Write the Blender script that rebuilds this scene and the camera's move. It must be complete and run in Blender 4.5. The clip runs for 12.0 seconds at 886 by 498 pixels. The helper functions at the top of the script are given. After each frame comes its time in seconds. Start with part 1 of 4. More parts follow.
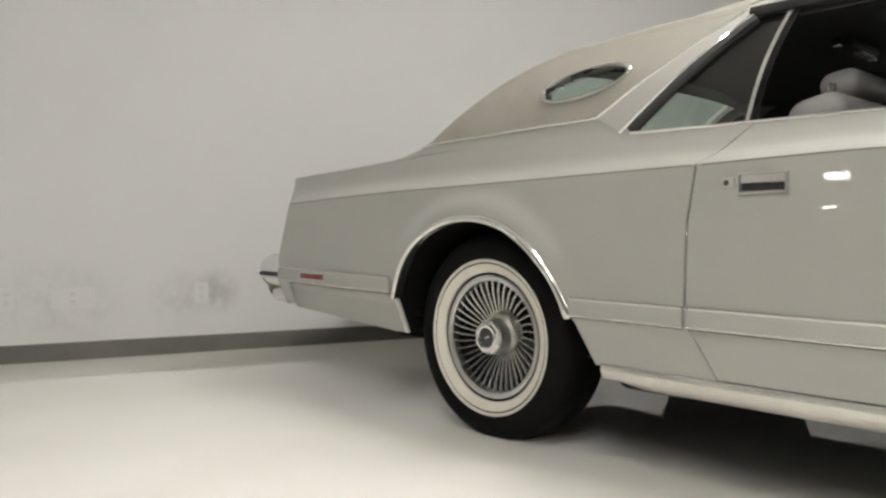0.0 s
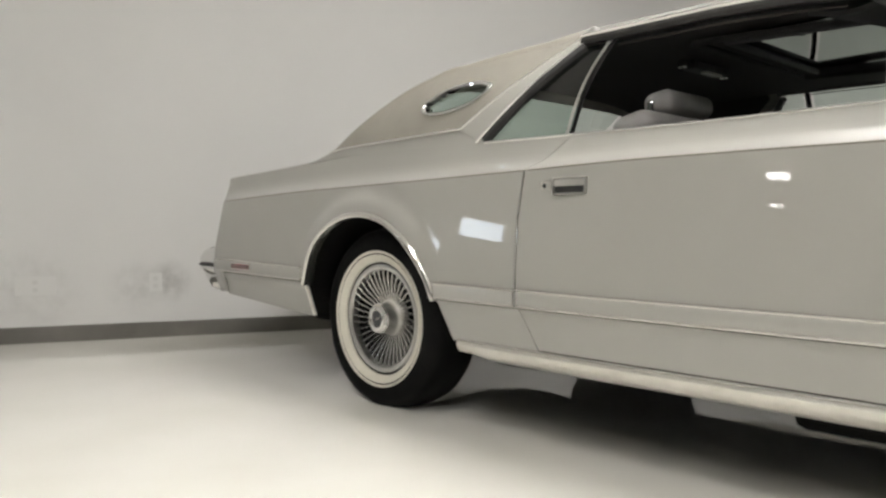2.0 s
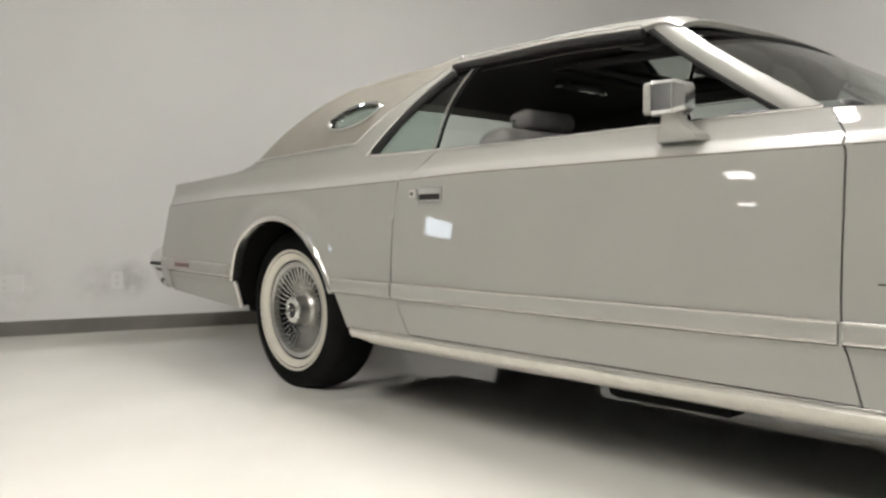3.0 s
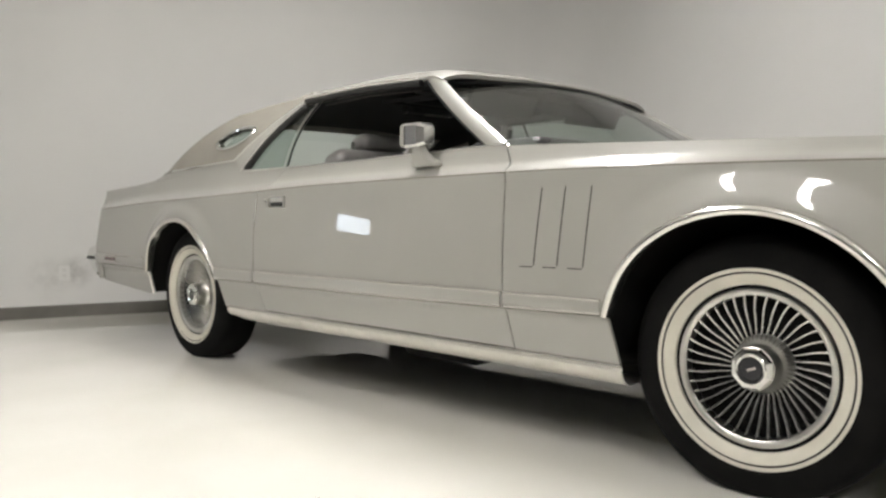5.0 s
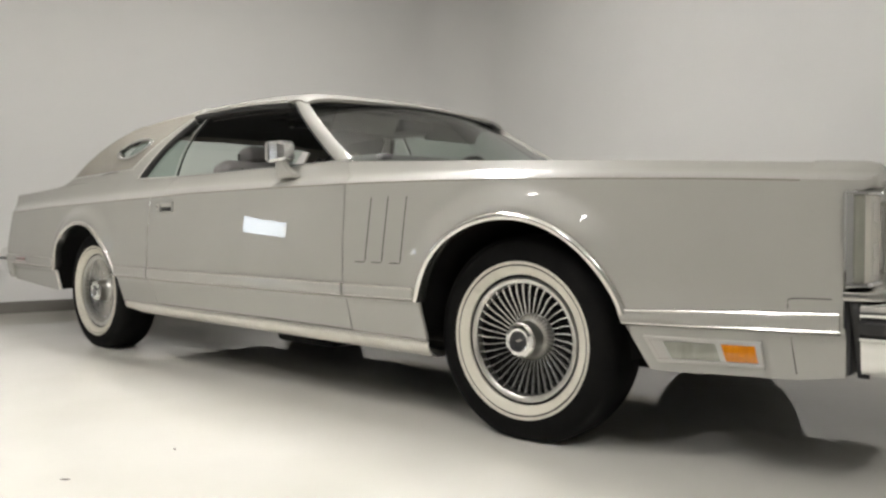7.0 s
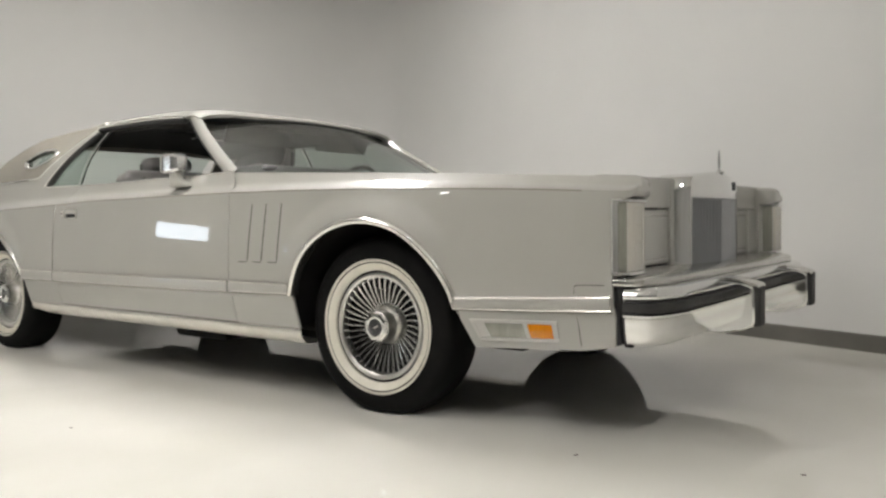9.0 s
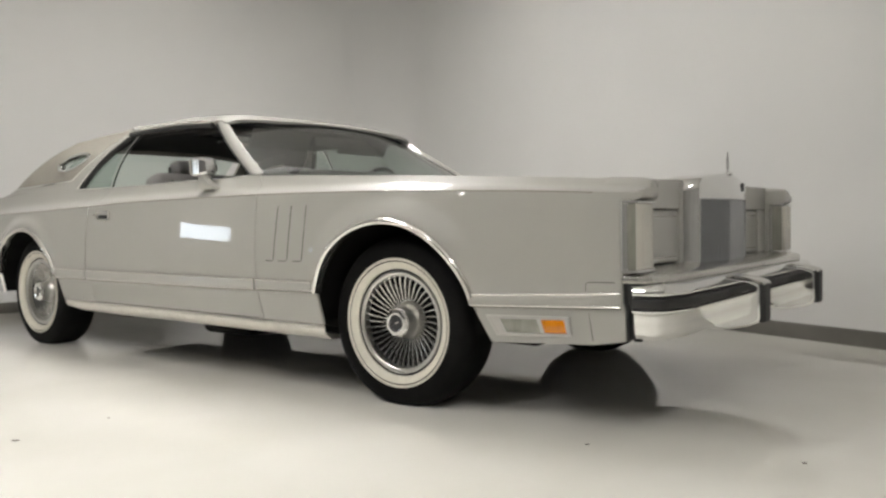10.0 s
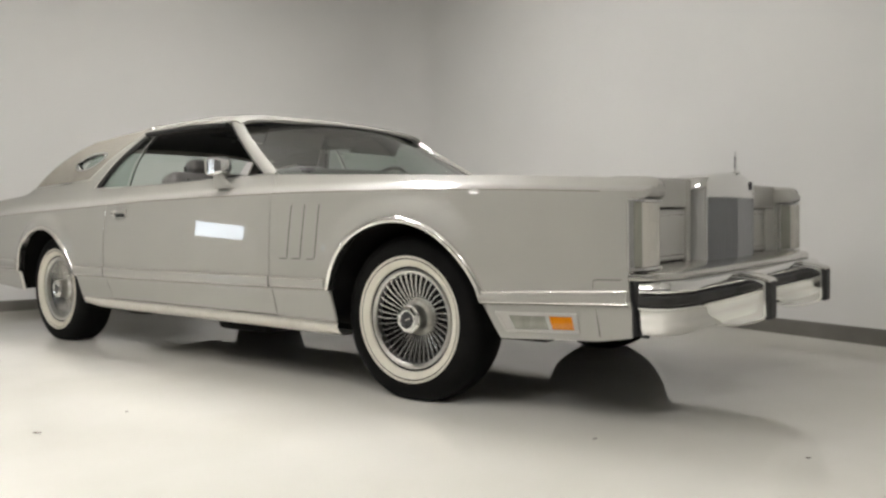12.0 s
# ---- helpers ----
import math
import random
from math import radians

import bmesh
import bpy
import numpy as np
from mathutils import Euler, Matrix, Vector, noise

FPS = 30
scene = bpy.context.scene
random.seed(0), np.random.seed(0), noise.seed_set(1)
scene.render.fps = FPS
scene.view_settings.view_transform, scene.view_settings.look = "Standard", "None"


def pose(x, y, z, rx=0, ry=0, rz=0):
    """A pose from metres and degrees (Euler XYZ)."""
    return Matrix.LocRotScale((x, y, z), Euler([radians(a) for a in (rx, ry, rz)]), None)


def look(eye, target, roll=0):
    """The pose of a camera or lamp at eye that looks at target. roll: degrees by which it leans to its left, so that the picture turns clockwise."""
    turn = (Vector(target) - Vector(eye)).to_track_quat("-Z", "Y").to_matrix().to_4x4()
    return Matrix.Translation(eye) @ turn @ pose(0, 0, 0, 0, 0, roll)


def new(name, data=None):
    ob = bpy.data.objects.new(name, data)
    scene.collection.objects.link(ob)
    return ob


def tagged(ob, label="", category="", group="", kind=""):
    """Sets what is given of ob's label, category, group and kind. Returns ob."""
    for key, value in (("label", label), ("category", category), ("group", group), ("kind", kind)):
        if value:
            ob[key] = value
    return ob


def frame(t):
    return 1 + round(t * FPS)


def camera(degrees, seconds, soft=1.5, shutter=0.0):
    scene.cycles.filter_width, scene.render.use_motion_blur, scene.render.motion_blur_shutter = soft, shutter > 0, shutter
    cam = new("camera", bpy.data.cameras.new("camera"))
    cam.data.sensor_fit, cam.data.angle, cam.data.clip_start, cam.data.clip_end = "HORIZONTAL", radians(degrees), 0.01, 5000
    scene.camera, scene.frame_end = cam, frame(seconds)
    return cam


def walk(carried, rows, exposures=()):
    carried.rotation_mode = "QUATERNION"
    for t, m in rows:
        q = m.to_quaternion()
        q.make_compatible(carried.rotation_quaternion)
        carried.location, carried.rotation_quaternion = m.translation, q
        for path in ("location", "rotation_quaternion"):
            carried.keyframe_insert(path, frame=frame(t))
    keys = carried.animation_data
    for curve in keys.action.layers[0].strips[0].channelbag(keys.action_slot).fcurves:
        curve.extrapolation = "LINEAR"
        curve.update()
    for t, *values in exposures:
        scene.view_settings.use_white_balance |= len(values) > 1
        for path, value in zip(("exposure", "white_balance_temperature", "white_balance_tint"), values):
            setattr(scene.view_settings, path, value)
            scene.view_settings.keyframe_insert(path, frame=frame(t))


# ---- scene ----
cam = camera(58.6, 12.0, 2.6)
PATH = [
    (0, (1.815, -2.818, 0.710), (0.357, -1.450, 0.650), -0.27),
    (0.5, (1.911, -2.783, 0.715), (0.408, -1.466, 0.647), -0.08),
    (1, (2.001, -2.774, 0.706), (0.504, -1.451, 0.639), 0.16),
    (1.5, (2.141, -2.796, 0.694), (0.677, -1.435, 0.632), 0.28),
    (2, (2.366, -2.798, 0.695), (0.910, -1.428, 0.634), 0.15),
    (2.5, (2.627, -2.789, 0.699), (1.174, -1.417, 0.638), 0.00),
    (3, (2.933, -2.776, 0.710), (1.477, -1.407, 0.644), -0.23),
    (5, (3.957, -2.885, 0.733), (2.524, -1.492, 0.653), -0.58),
    (5.5, (4.160, -2.904, 0.732), (2.732, -1.507, 0.653), -0.37),
    (6, (4.316, -2.913, 0.733), (2.914, -1.489, 0.655), -0.37),
    (6.5, (4.455, -2.987, 0.735), (3.104, -1.514, 0.658), -0.31),
    (7, (4.594, -3.011, 0.734), (3.266, -1.517, 0.660), -0.46),
    (7.5, (4.759, -3.023, 0.732), (3.454, -1.509, 0.660), -0.54),
    (9.5, (5.135, -3.237, 0.734), (3.950, -1.628, 0.667), -0.91),
    (10, (5.165, -3.285, 0.735), (3.931, -1.712, 0.668), -0.96),
    (10.5, (5.190, -3.318, 0.734), (3.930, -1.766, 0.667), -0.91),
    (11, (5.204, -3.329, 0.734), (3.938, -1.782, 0.667), -0.93),
    (11.5, (5.206, -3.326, 0.734), (3.943, -1.776, 0.665), -0.94),
    (12, (5.206, -3.320, 0.734), (3.947, -1.768, 0.664), -0.95),
]
walk(cam, [(t, look(eye, target, roll)) for t, eye, target, roll in PATH])


# ---- light ----
world = bpy.data.worlds.new("world")
scene.world = world
world.use_nodes = True
world.node_tree.nodes["Background"].inputs[0].default_value = (0.8, 0.85, 1.0, 1)
world.node_tree.nodes["Background"].inputs[1].default_value = 0.05
scene.view_settings.exposure = 0.0

# the room lies turned against the car: u along the right-hand wall, v towards it
ROOM_TURN = -20.3
ROOM = pose(0, 0, 0, 0, 0, ROOM_TURN)
U_LEFT, U_END, V_BACK, V_FAR, CEILING_Z = -1.96, 9.5, -24.0, 3.007, 3.4


# ---- materials ----
def material(name, base, rough=0.5, metal=0.0, coat=0.0, coat_rough=0.03, spec=0.5):
    m = bpy.data.materials.new(name)
    m.use_nodes = True
    b = m.node_tree.nodes["Principled BSDF"]
    b.inputs["Base Color"].default_value = (*base, 1)
    b.inputs["Roughness"].default_value = rough
    b.inputs["Metallic"].default_value = metal
    b.inputs["Coat Weight"].default_value = coat
    b.inputs["Coat Roughness"].default_value = coat_rough
    b.inputs["Specular IOR Level"].default_value = spec
    return m


def varied(m, base, other, scale, detail=4.0, stretch=(1, 1, 1), low=0.35, high=0.7, bump=0.0, bump_scale=None, rough=None):
    """Noise between two colours in object space, with a fine relief."""
    t = m.node_tree
    n, l = t.nodes, t.links
    b = n["Principled BSDF"]
    co = n.new("ShaderNodeTexCoord")
    mp = n.new("ShaderNodeMapping")
    mp.inputs["Scale"].default_value = stretch
    l.new(co.outputs["Object"], mp.inputs[0])
    no = n.new("ShaderNodeTexNoise")
    no.inputs["Scale"].default_value, no.inputs["Detail"].default_value = scale, detail
    l.new(mp.outputs[0], no.inputs["Vector"])
    ra = n.new("ShaderNodeMapRange")
    ra.inputs[1].default_value, ra.inputs[2].default_value = low, high
    l.new(no.outputs["Fac"], ra.inputs[0])
    mix = n.new("ShaderNodeMix")
    mix.data_type = "RGBA"
    mix.inputs[6].default_value, mix.inputs[7].default_value = (*base, 1), (*other, 1)
    l.new(ra.outputs[0], mix.inputs[0])
    l.new(mix.outputs[2], b.inputs["Base Color"])
    if rough:
        rr = n.new("ShaderNodeMapRange")
        rr.inputs[1].default_value, rr.inputs[2].default_value = low, high
        rr.inputs[3].default_value, rr.inputs[4].default_value = rough
        l.new(no.outputs["Fac"], rr.inputs[0])
        l.new(rr.outputs[0], b.inputs["Roughness"])
    if bump:
        fine = n.new("ShaderNodeTexNoise")
        fine.inputs["Scale"].default_value, fine.inputs["Detail"].default_value = bump_scale or scale * 12, 6
        l.new(mp.outputs[0], fine.inputs["Vector"])
        bu = n.new("ShaderNodeBump")
        bu.inputs["Strength"].default_value, bu.inputs["Distance"].default_value = bump, 0.002
        l.new(fine.outputs["Fac"], bu.inputs["Height"])
        l.new(bu.outputs[0], b.inputs["Normal"])
    return m


def emitter(name, colour, strength):
    m = bpy.data.materials.new(name)
    m.use_nodes = True
    b = m.node_tree.nodes["Principled BSDF"]
    b.inputs["Base Color"].default_value = (*colour, 1)
    b.inputs["Emission Color"].default_value = (*colour, 1)
    b.inputs["Emission Strength"].default_value = strength
    return m


def glass(name, tint, rough=0.0, mirror=0.06):
    """Tinted pane: clear straight through, more mirror-like at a slant."""
    m = bpy.data.materials.new(name)
    m.use_nodes = True
    n, l = m.node_tree.nodes, m.node_tree.links
    n.remove(n["Principled BSDF"])
    tr, gl, fr, mx = (n.new("ShaderNode" + k) for k in ("BsdfTransparent", "BsdfGlossy", "LayerWeight", "MixShader"))
    po, ma = n.new("ShaderNodeMath"), n.new("ShaderNodeMath")
    po.operation, ma.operation = "POWER", "MULTIPLY_ADD"
    tr.inputs[0].default_value = (*tint, 1)
    gl.inputs["Roughness"].default_value = rough
    fr.inputs[0].default_value = 0.5
    po.inputs[1].default_value = 5.0
    ma.inputs[1].default_value, ma.inputs[2].default_value = 0.85, mirror
    l.new(fr.outputs["Facing"], po.inputs[0])
    l.new(po.outputs[0], ma.inputs[0])
    l.new(ma.outputs[0], mx.inputs[0])
    l.new(tr.outputs[0], mx.inputs[1])
    l.new(gl.outputs[0], mx.inputs[2])
    l.new(mx.outputs[0], n["Material Output"].inputs[0])
    return m


CREAM = (0.386, 0.380, 0.347)
paint = material("cream_paint", CREAM, 0.38, 0.0, 1.0, 0.02)
varied(paint, CREAM, (0.372, 0.366, 0.333), 3.0)
vinyl = material("vinyl_top", (0.31, 0.293, 0.255), 0.62)
varied(vinyl, (0.31, 0.293, 0.255), (0.28, 0.264, 0.228), 9, bump=0.6, bump_scale=420)
chrome = material("chrome", (0.80, 0.80, 0.79), 0.045, 1.0)
steel = material("brushed_steel", (0.62, 0.61, 0.58), 0.25, 1.0)
rubber = material("black_rubber", (0.018, 0.018, 0.018), 0.6)
varied(rubber, (0.016, 0.016, 0.016), (0.03, 0.029, 0.027), 12, bump=0.3)
tyre_rubber = material("tyre_rubber", (0.008, 0.008, 0.008), 0.7, spec=0.1)
varied(tyre_rubber, (0.005, 0.005, 0.005), (0.009, 0.0085, 0.008), 9, bump=0.3)
whitewall_mat = material("whitewall", (0.72, 0.69, 0.60), 0.5)
varied(whitewall_mat, (0.74, 0.71, 0.62), (0.66, 0.63, 0.54), 14)
dark = material("underbody_black", (0.006, 0.006, 0.006), 0.85, spec=0.15)
varied(dark, (0.005, 0.005, 0.005), (0.010, 0.009, 0.008), 6)
gap = material("gap_black", (0.02, 0.02, 0.018), 0.7)
clear = glass("window_glass", (0.70, 0.78, 0.745), mirror=0.09)
screen_glass = glass("screen_glass", (0.66, 0.73, 0.70), rough=0.02, mirror=0.21)
leather = material("grey_leather", (0.42, 0.41, 0.385), 0.45)
varied(leather, (0.36, 0.35, 0.335), (0.30, 0.29, 0.28), 10, bump=0.4, bump_scale=250)
cloth = material("dark_headliner", (0.05, 0.05, 0.05), 0.9)
varied(cloth, (0.032, 0.032, 0.032), (0.038, 0.037, 0.036), 300)
trim_dark = material("dark_trim", (0.03, 0.03, 0.032), 0.5)
wall_paint = material("wall_paint", (0.60, 0.59, 0.565), 0.75)
varied(wall_paint, (0.66, 0.655, 0.64), (0.625, 0.62, 0.607), 0.9, bump=0.25, bump_scale=90)


def smudge(m, spots):
    """Grey scuffs of uneven outline at places of a surface, in its own space: (place, reach, depth)."""
    t = m.node_tree
    n, l = t.nodes, t.links
    b = n["Principled BSDF"]
    last = b.inputs["Base Color"].links[0].from_socket
    co = n.new("ShaderNodeTexCoord")
    no = n.new("ShaderNodeTexNoise")
    no.inputs["Scale"].default_value, no.inputs["Detail"].default_value = 14, 5
    l.new(co.outputs["Object"], no.inputs["Vector"])
    for place, reach, depth in spots:
        d = n.new("ShaderNodeVectorMath")
        d.operation = "DISTANCE"
        d.inputs[1].default_value = place
        l.new(co.outputs["Object"], d.inputs[0])
        near = n.new("ShaderNodeMapRange")
        near.interpolation_type = "SMOOTHSTEP"
        near.inputs[1].default_value, near.inputs[2].default_value, near.inputs[3].default_value, near.inputs[4].default_value = reach, reach * 0.1, 0, 1
        l.new(d.outputs["Value"], near.inputs[0])
        rag = n.new("ShaderNodeMapRange")
        rag.inputs[1].default_value, rag.inputs[2].default_value, rag.inputs[3].default_value, rag.inputs[4].default_value = 0.32, 0.68, 0.15, 1
        l.new(no.outputs["Fac"], rag.inputs[0])
        mul = n.new("ShaderNodeMath")
        mul.operation = "MULTIPLY"
        l.new(near.outputs[0], mul.inputs[0])
        l.new(rag.outputs[0], mul.inputs[1])
        amt = n.new("ShaderNodeMath")
        amt.operation = "MULTIPLY"
        amt.inputs[1].default_value = depth
        l.new(mul.outputs[0], amt.inputs[0])
        mx = n.new("ShaderNodeMix")
        mx.data_type = "RGBA"
        mx.inputs[7].default_value = (0.14, 0.135, 0.13, 1)
        l.new(amt.outputs[0], mx.inputs[0])
        l.new(last, mx.inputs[6])
        last = mx.outputs[2]
    l.new(last, b.inputs["Base Color"])


smudge(wall_paint, [((U_LEFT, -1.455, 0.34), 0.17, 0.50), ((U_LEFT, -1.66, 0.31), 0.22, 0.22), ((U_LEFT, -2.20, 0.30), 0.34, 0.16), ((U_LEFT, -2.45, 0.33), 0.25, 0.13)])
floor_paint = material("floor_epoxy", (0.74, 0.72, 0.64), 0.12, coat=0.0)
varied(floor_paint, (0.84, 0.825, 0.77), (0.77, 0.755, 0.69), 1.3, rough=(0.015, 0.04), bump=0.02, bump_scale=25)
base_vinyl = material("baseboard_vinyl", (0.12, 0.115, 0.10), 0.45)
varied(base_vinyl, (0.12, 0.115, 0.10), (0.16, 0.15, 0.135), 5)
ceiling_paint = material("ceiling_paint", (0.78, 0.775, 0.76), 0.9)
end_paint = material("end_wall_paint", (0.36, 0.355, 0.345), 0.8)
varied(end_paint, (0.37, 0.365, 0.355), (0.33, 0.325, 0.315), 1.2)
# finish of the unseen hall surfaces, giving the chrome dark reflections
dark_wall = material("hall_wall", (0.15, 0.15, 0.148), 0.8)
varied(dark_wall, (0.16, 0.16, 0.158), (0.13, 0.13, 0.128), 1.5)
red_lens = material("red_lens", (0.16, 0.012, 0.012), 0.15, coat=0.6)
amber_lens = material("amber_lens", (0.66, 0.23, 0.006), 0.2, coat=0.6)
varied(amber_lens, (0.68, 0.235, 0.006), (0.58, 0.19, 0.004), 120, stretch=(1, 0.1, 0.1))
clear_lens = material("clear_lens", (0.42, 0.42, 0.36), 0.15, coat=0.8)
varied(clear_lens, (0.32, 0.32, 0.275), (0.25, 0.25, 0.215), 60, stretch=(1, 0.1, 0.1), bump=0.4, bump_scale=300)
lens_white = material("pale_lens", (0.62, 0.60, 0.53), 0.25, coat=0.5)
varied(lens_white, (0.56, 0.54, 0.485), (0.53, 0.51, 0.46), 12)
bezel_mat = material("pale_bezel", (0.47, 0.46, 0.43), 0.35)
mirror_shell = material("satin_chrome", (0.82, 0.82, 0.82), 0.16, 0.95)
roof_glass = material("dark_roof_glass", (0.006, 0.006, 0.007), 0.03, coat=1.0)
bar_metal = material("grille_bar_metal", (0.44, 0.45, 0.47), 0.3, 0.9)
steel_dark = material("sooty_steel", (0.10, 0.09, 0.08), 0.55, 0.7)
varied(steel_dark, (0.11, 0.10, 0.09), (0.06, 0.05, 0.045), 14)
plate_mat = material("plate_grey", (0.635, 0.63, 0.615), 0.5)
socket_mat = material("socket_grey", (0.575, 0.57, 0.555), 0.5)
vane_metal = material("vane_metal", (0.76, 0.75, 0.72), 0.24, 0.92)
rim_metal = material("satin_rim", (0.66, 0.65, 0.62), 0.28, 1.0)
varied(rim_metal, (0.66, 0.65, 0.62), (0.58, 0.57, 0.54), 20)
rocker_metal = material("rocker_metal", (0.74, 0.72, 0.67), 0.36, 0.75)
varied(rocker_metal, (0.75, 0.73, 0.68), (0.68, 0.66, 0.61), 20)
lip_metal = material("lip_metal", (0.80, 0.785, 0.75), 0.16, 0.95)
bead_metal = material("bright_trim", (0.70, 0.69, 0.66), 0.18, 1.0)
stripe = material("stripe_beige", (0.16, 0.145, 0.115), 0.5)
speck_mat = material("grit", (0.12, 0.10, 0.085), 0.8)
tube_light = emitter("lamp_diffuser", (1.0, 0.97, 0.94), 78.0)
side_light = emitter("side_lamp_diffuser", (1.0, 0.97, 0.94), 58.0)
far_light = emitter("far_lamp_diffuser", (1.0, 0.97, 0.935), 26.0)
sky_light = emitter("daylight", (0.80, 0.90, 1.0), 10.0)


# ---- mesh helpers ----
def smooth(me):
    for p in me.polygons:
        p.use_smooth = True


def finish(name, bm, mat, parent=None, label="", flat=False, weld=0.0002):
    if weld:
        bmesh.ops.remove_doubles(bm, verts=bm.verts, dist=weld)
    me = bpy.data.meshes.new(name)
    bm.to_mesh(me)
    bm.free()
    me.materials.append(mat)
    if not flat:
        smooth(me)
        me.set_sharp_from_angle(angle=radians(38))
    ob = new(name, me)
    if parent:
        ob.parent = parent
    return tagged(ob, label)


def part(name, bm, mat, parent, label="", flat=False, weld=0.0002):
    return finish(name, bm, mat, parent, label, flat, weld)


def thing(name, label, category, group="", kind=""):
    ob = new(name)
    ob.empty_display_size = 0.1
    return tagged(ob, label, category, group, kind)


def grid(rows, bm=None, closed_u=False, closed_v=False):
    """A mesh of quads over rows of points."""
    bm = bm or bmesh.new()
    vs = [[bm.verts.new(p) for p in r] for r in rows]
    nr, nc = len(vs), len(vs[0])
    for i in range(nr if closed_u else nr - 1):
        for j in range(nc if closed_v else nc - 1):
            q = [vs[i][j], vs[(i + 1) % nr][j], vs[(i + 1) % nr][(j + 1) % nc], vs[i][(j + 1) % nc]]
            if len({v.co.to_tuple(6) for v in q}) == 4:
                try:
                    bm.faces.new(q)
                except ValueError:
                    pass
            else:
                u = []
                for v in q:
                    if all((v.co - w.co).length > 1e-6 for w in u):
                        u.append(v)
                if len(u) == 3:
                    bm.faces.new(u)
    return bm


def box(x0, x1, y0, y1, z0, z1, bevel=0.0, seg=2, bm=None, m=None):
    b = bmesh.new()
    bmesh.ops.create_cube(b, size=1)
    for v in b.verts:
        v.co = Vector(((x0 + x1) / 2 + v.co.x * (x1 - x0), (y0 + y1) / 2 + v.co.y * (y1 - y0), (z0 + z1) / 2 + v.co.z * (z1 - z0)))
    if bevel:
        bmesh.ops.bevel(b, geom=b.edges[:], offset=bevel, segments=seg, profile=0.5, affect="EDGES")
    if m:
        b.transform(m)
    return join(b, bm)


def join(b, bm):
    if bm is None:
        return b
    me = bpy.data.meshes.new("tmp")
    b.to_mesh(me)
    b.free()
    bm.from_mesh(me)
    bpy.data.meshes.remove(me)
    return bm


def lathe(profile, n=64, close=False, a0=0.0, a1=2 * math.pi):
    """Profile of (radius, y) turned about the y axis."""
    full = abs(a1 - a0 - 2 * math.pi) < 1e-6
    k = n if full else n + 1
    rows = [[(r * math.cos(a0 + (a1 - a0) * i / n), y, r * math.sin(a0 + (a1 - a0) * i / n)) for r, y in profile] for i in range(k)]
    return grid(rows, closed_u=full, closed_v=close)


def curve(*pts):
    """A smooth line through (x, value) points, without overshoot."""
    xs, ys = [p[0] for p in pts], [p[1] for p in pts]
    d = [(ys[i + 1] - ys[i]) / (xs[i + 1] - xs[i]) for i in range(len(xs) - 1)]
    m = [d[0]] + [0 if d[i - 1] * d[i] <= 0 else 2 * d[i - 1] * d[i] / (d[i - 1] + d[i]) for i in range(1, len(d))] + [d[-1]]

    def at(x):
        x = min(max(x, xs[0]), xs[-1])
        i = min(max(sum(1 for q in xs if q <= x) - 1, 0), len(d) - 1)
        h = xs[i + 1] - xs[i]
        t = (x - xs[i]) / h
        return ((1 + 2 * t) * (1 - t) ** 2 * ys[i] + t * (1 - t) ** 2 * h * m[i] + t * t * (3 - 2 * t) * ys[i + 1] + t * t * (t - 1) * h * m[i + 1])
    return at


def sweep(path, profile, closed=True, cap=True):
    """Profile points (across, up) carried along path points; across is to the right of the way, level."""
    rows = []
    for i, p in enumerate(path):
        a, b = Vector(path[max(i - 1, 0)]), Vector(path[min(i + 1, len(path) - 1)])
        f = (b - a).normalized()
        r = f.cross(Vector((0, 0, 1)))
        r = r.normalized() if r.length > 1e-4 else Vector((1, 0, 0))
        u = r.cross(f)
        rows.append([Vector(p) + r * q[0] + u * q[1] for q in profile])
    bm = grid(rows, closed_v=closed)
    if cap and closed:
        bm.verts.ensure_lookup_table()
        n = len(profile)
        bm.faces.new(bm.verts[:n])
        bm.faces.new(bm.verts[-n:])
    return bm


def thicken(ob, t, offset=-1, split=True):
    s = ob.modifiers.new("thickness", "SOLIDIFY")
    s.thickness, s.offset = t, offset
    if split:
        e = ob.modifiers.new("rim", "EDGE_SPLIT")
        e.split_angle = radians(55)
    return ob


def smoothstep(a, b, x):
    t = min(max((x - a) / (b - a), 0), 1)
    return t * t * (3 - 2 * t)


# ---- room ----
def room_slab(name, u0, u1, v0, v1, z0, z1, mat, kind_label, category):
    bm = box(u0, u1, v0, v1, z0, z1)
    ob = finish(name, bm, mat, flat=True)
    ob.matrix_basis = ROOM
    return tagged(ob, kind_label, category, kind="structure")


room_slab("floor", U_LEFT - 0.2, U_END + 0.2, V_BACK - 0.2, V_FAR + 0.2, -0.12, 0.0, floor_paint, "glossy off-white epoxy floor with scuffs", "floor")
room_slab("ceiling", U_LEFT - 0.2, U_END + 0.2, -7.0, V_FAR + 0.2, CEILING_Z, CEILING_Z + 0.1, ceiling_paint, "plain white showroom ceiling", "ceiling")
# hall ceiling and back wall are added out of view, dark for the chrome
room_slab("ceiling_hall", U_LEFT - 0.2, U_END + 0.2, V_BACK - 0.2, -7.0, CEILING_Z, CEILING_Z + 0.1, dark_wall, "unseen hall ceiling, kept dark for reflections in the chrome", "ceiling")
room_slab("wall_back", U_LEFT - 0.2, U_END + 0.2, V_BACK - 0.2, V_BACK, 0, CEILING_Z, dark_wall, "unseen hall wall, kept dark for reflections in the chrome", "wall")
room_slab("wall_end", U_END, U_END + 0.2, V_BACK, V_FAR + 0.2, 0, CEILING_Z, end_paint, "plain grey painted end wall", "wall")

# the two walls behind the car meet in a rounded corner
COVE = 0.6


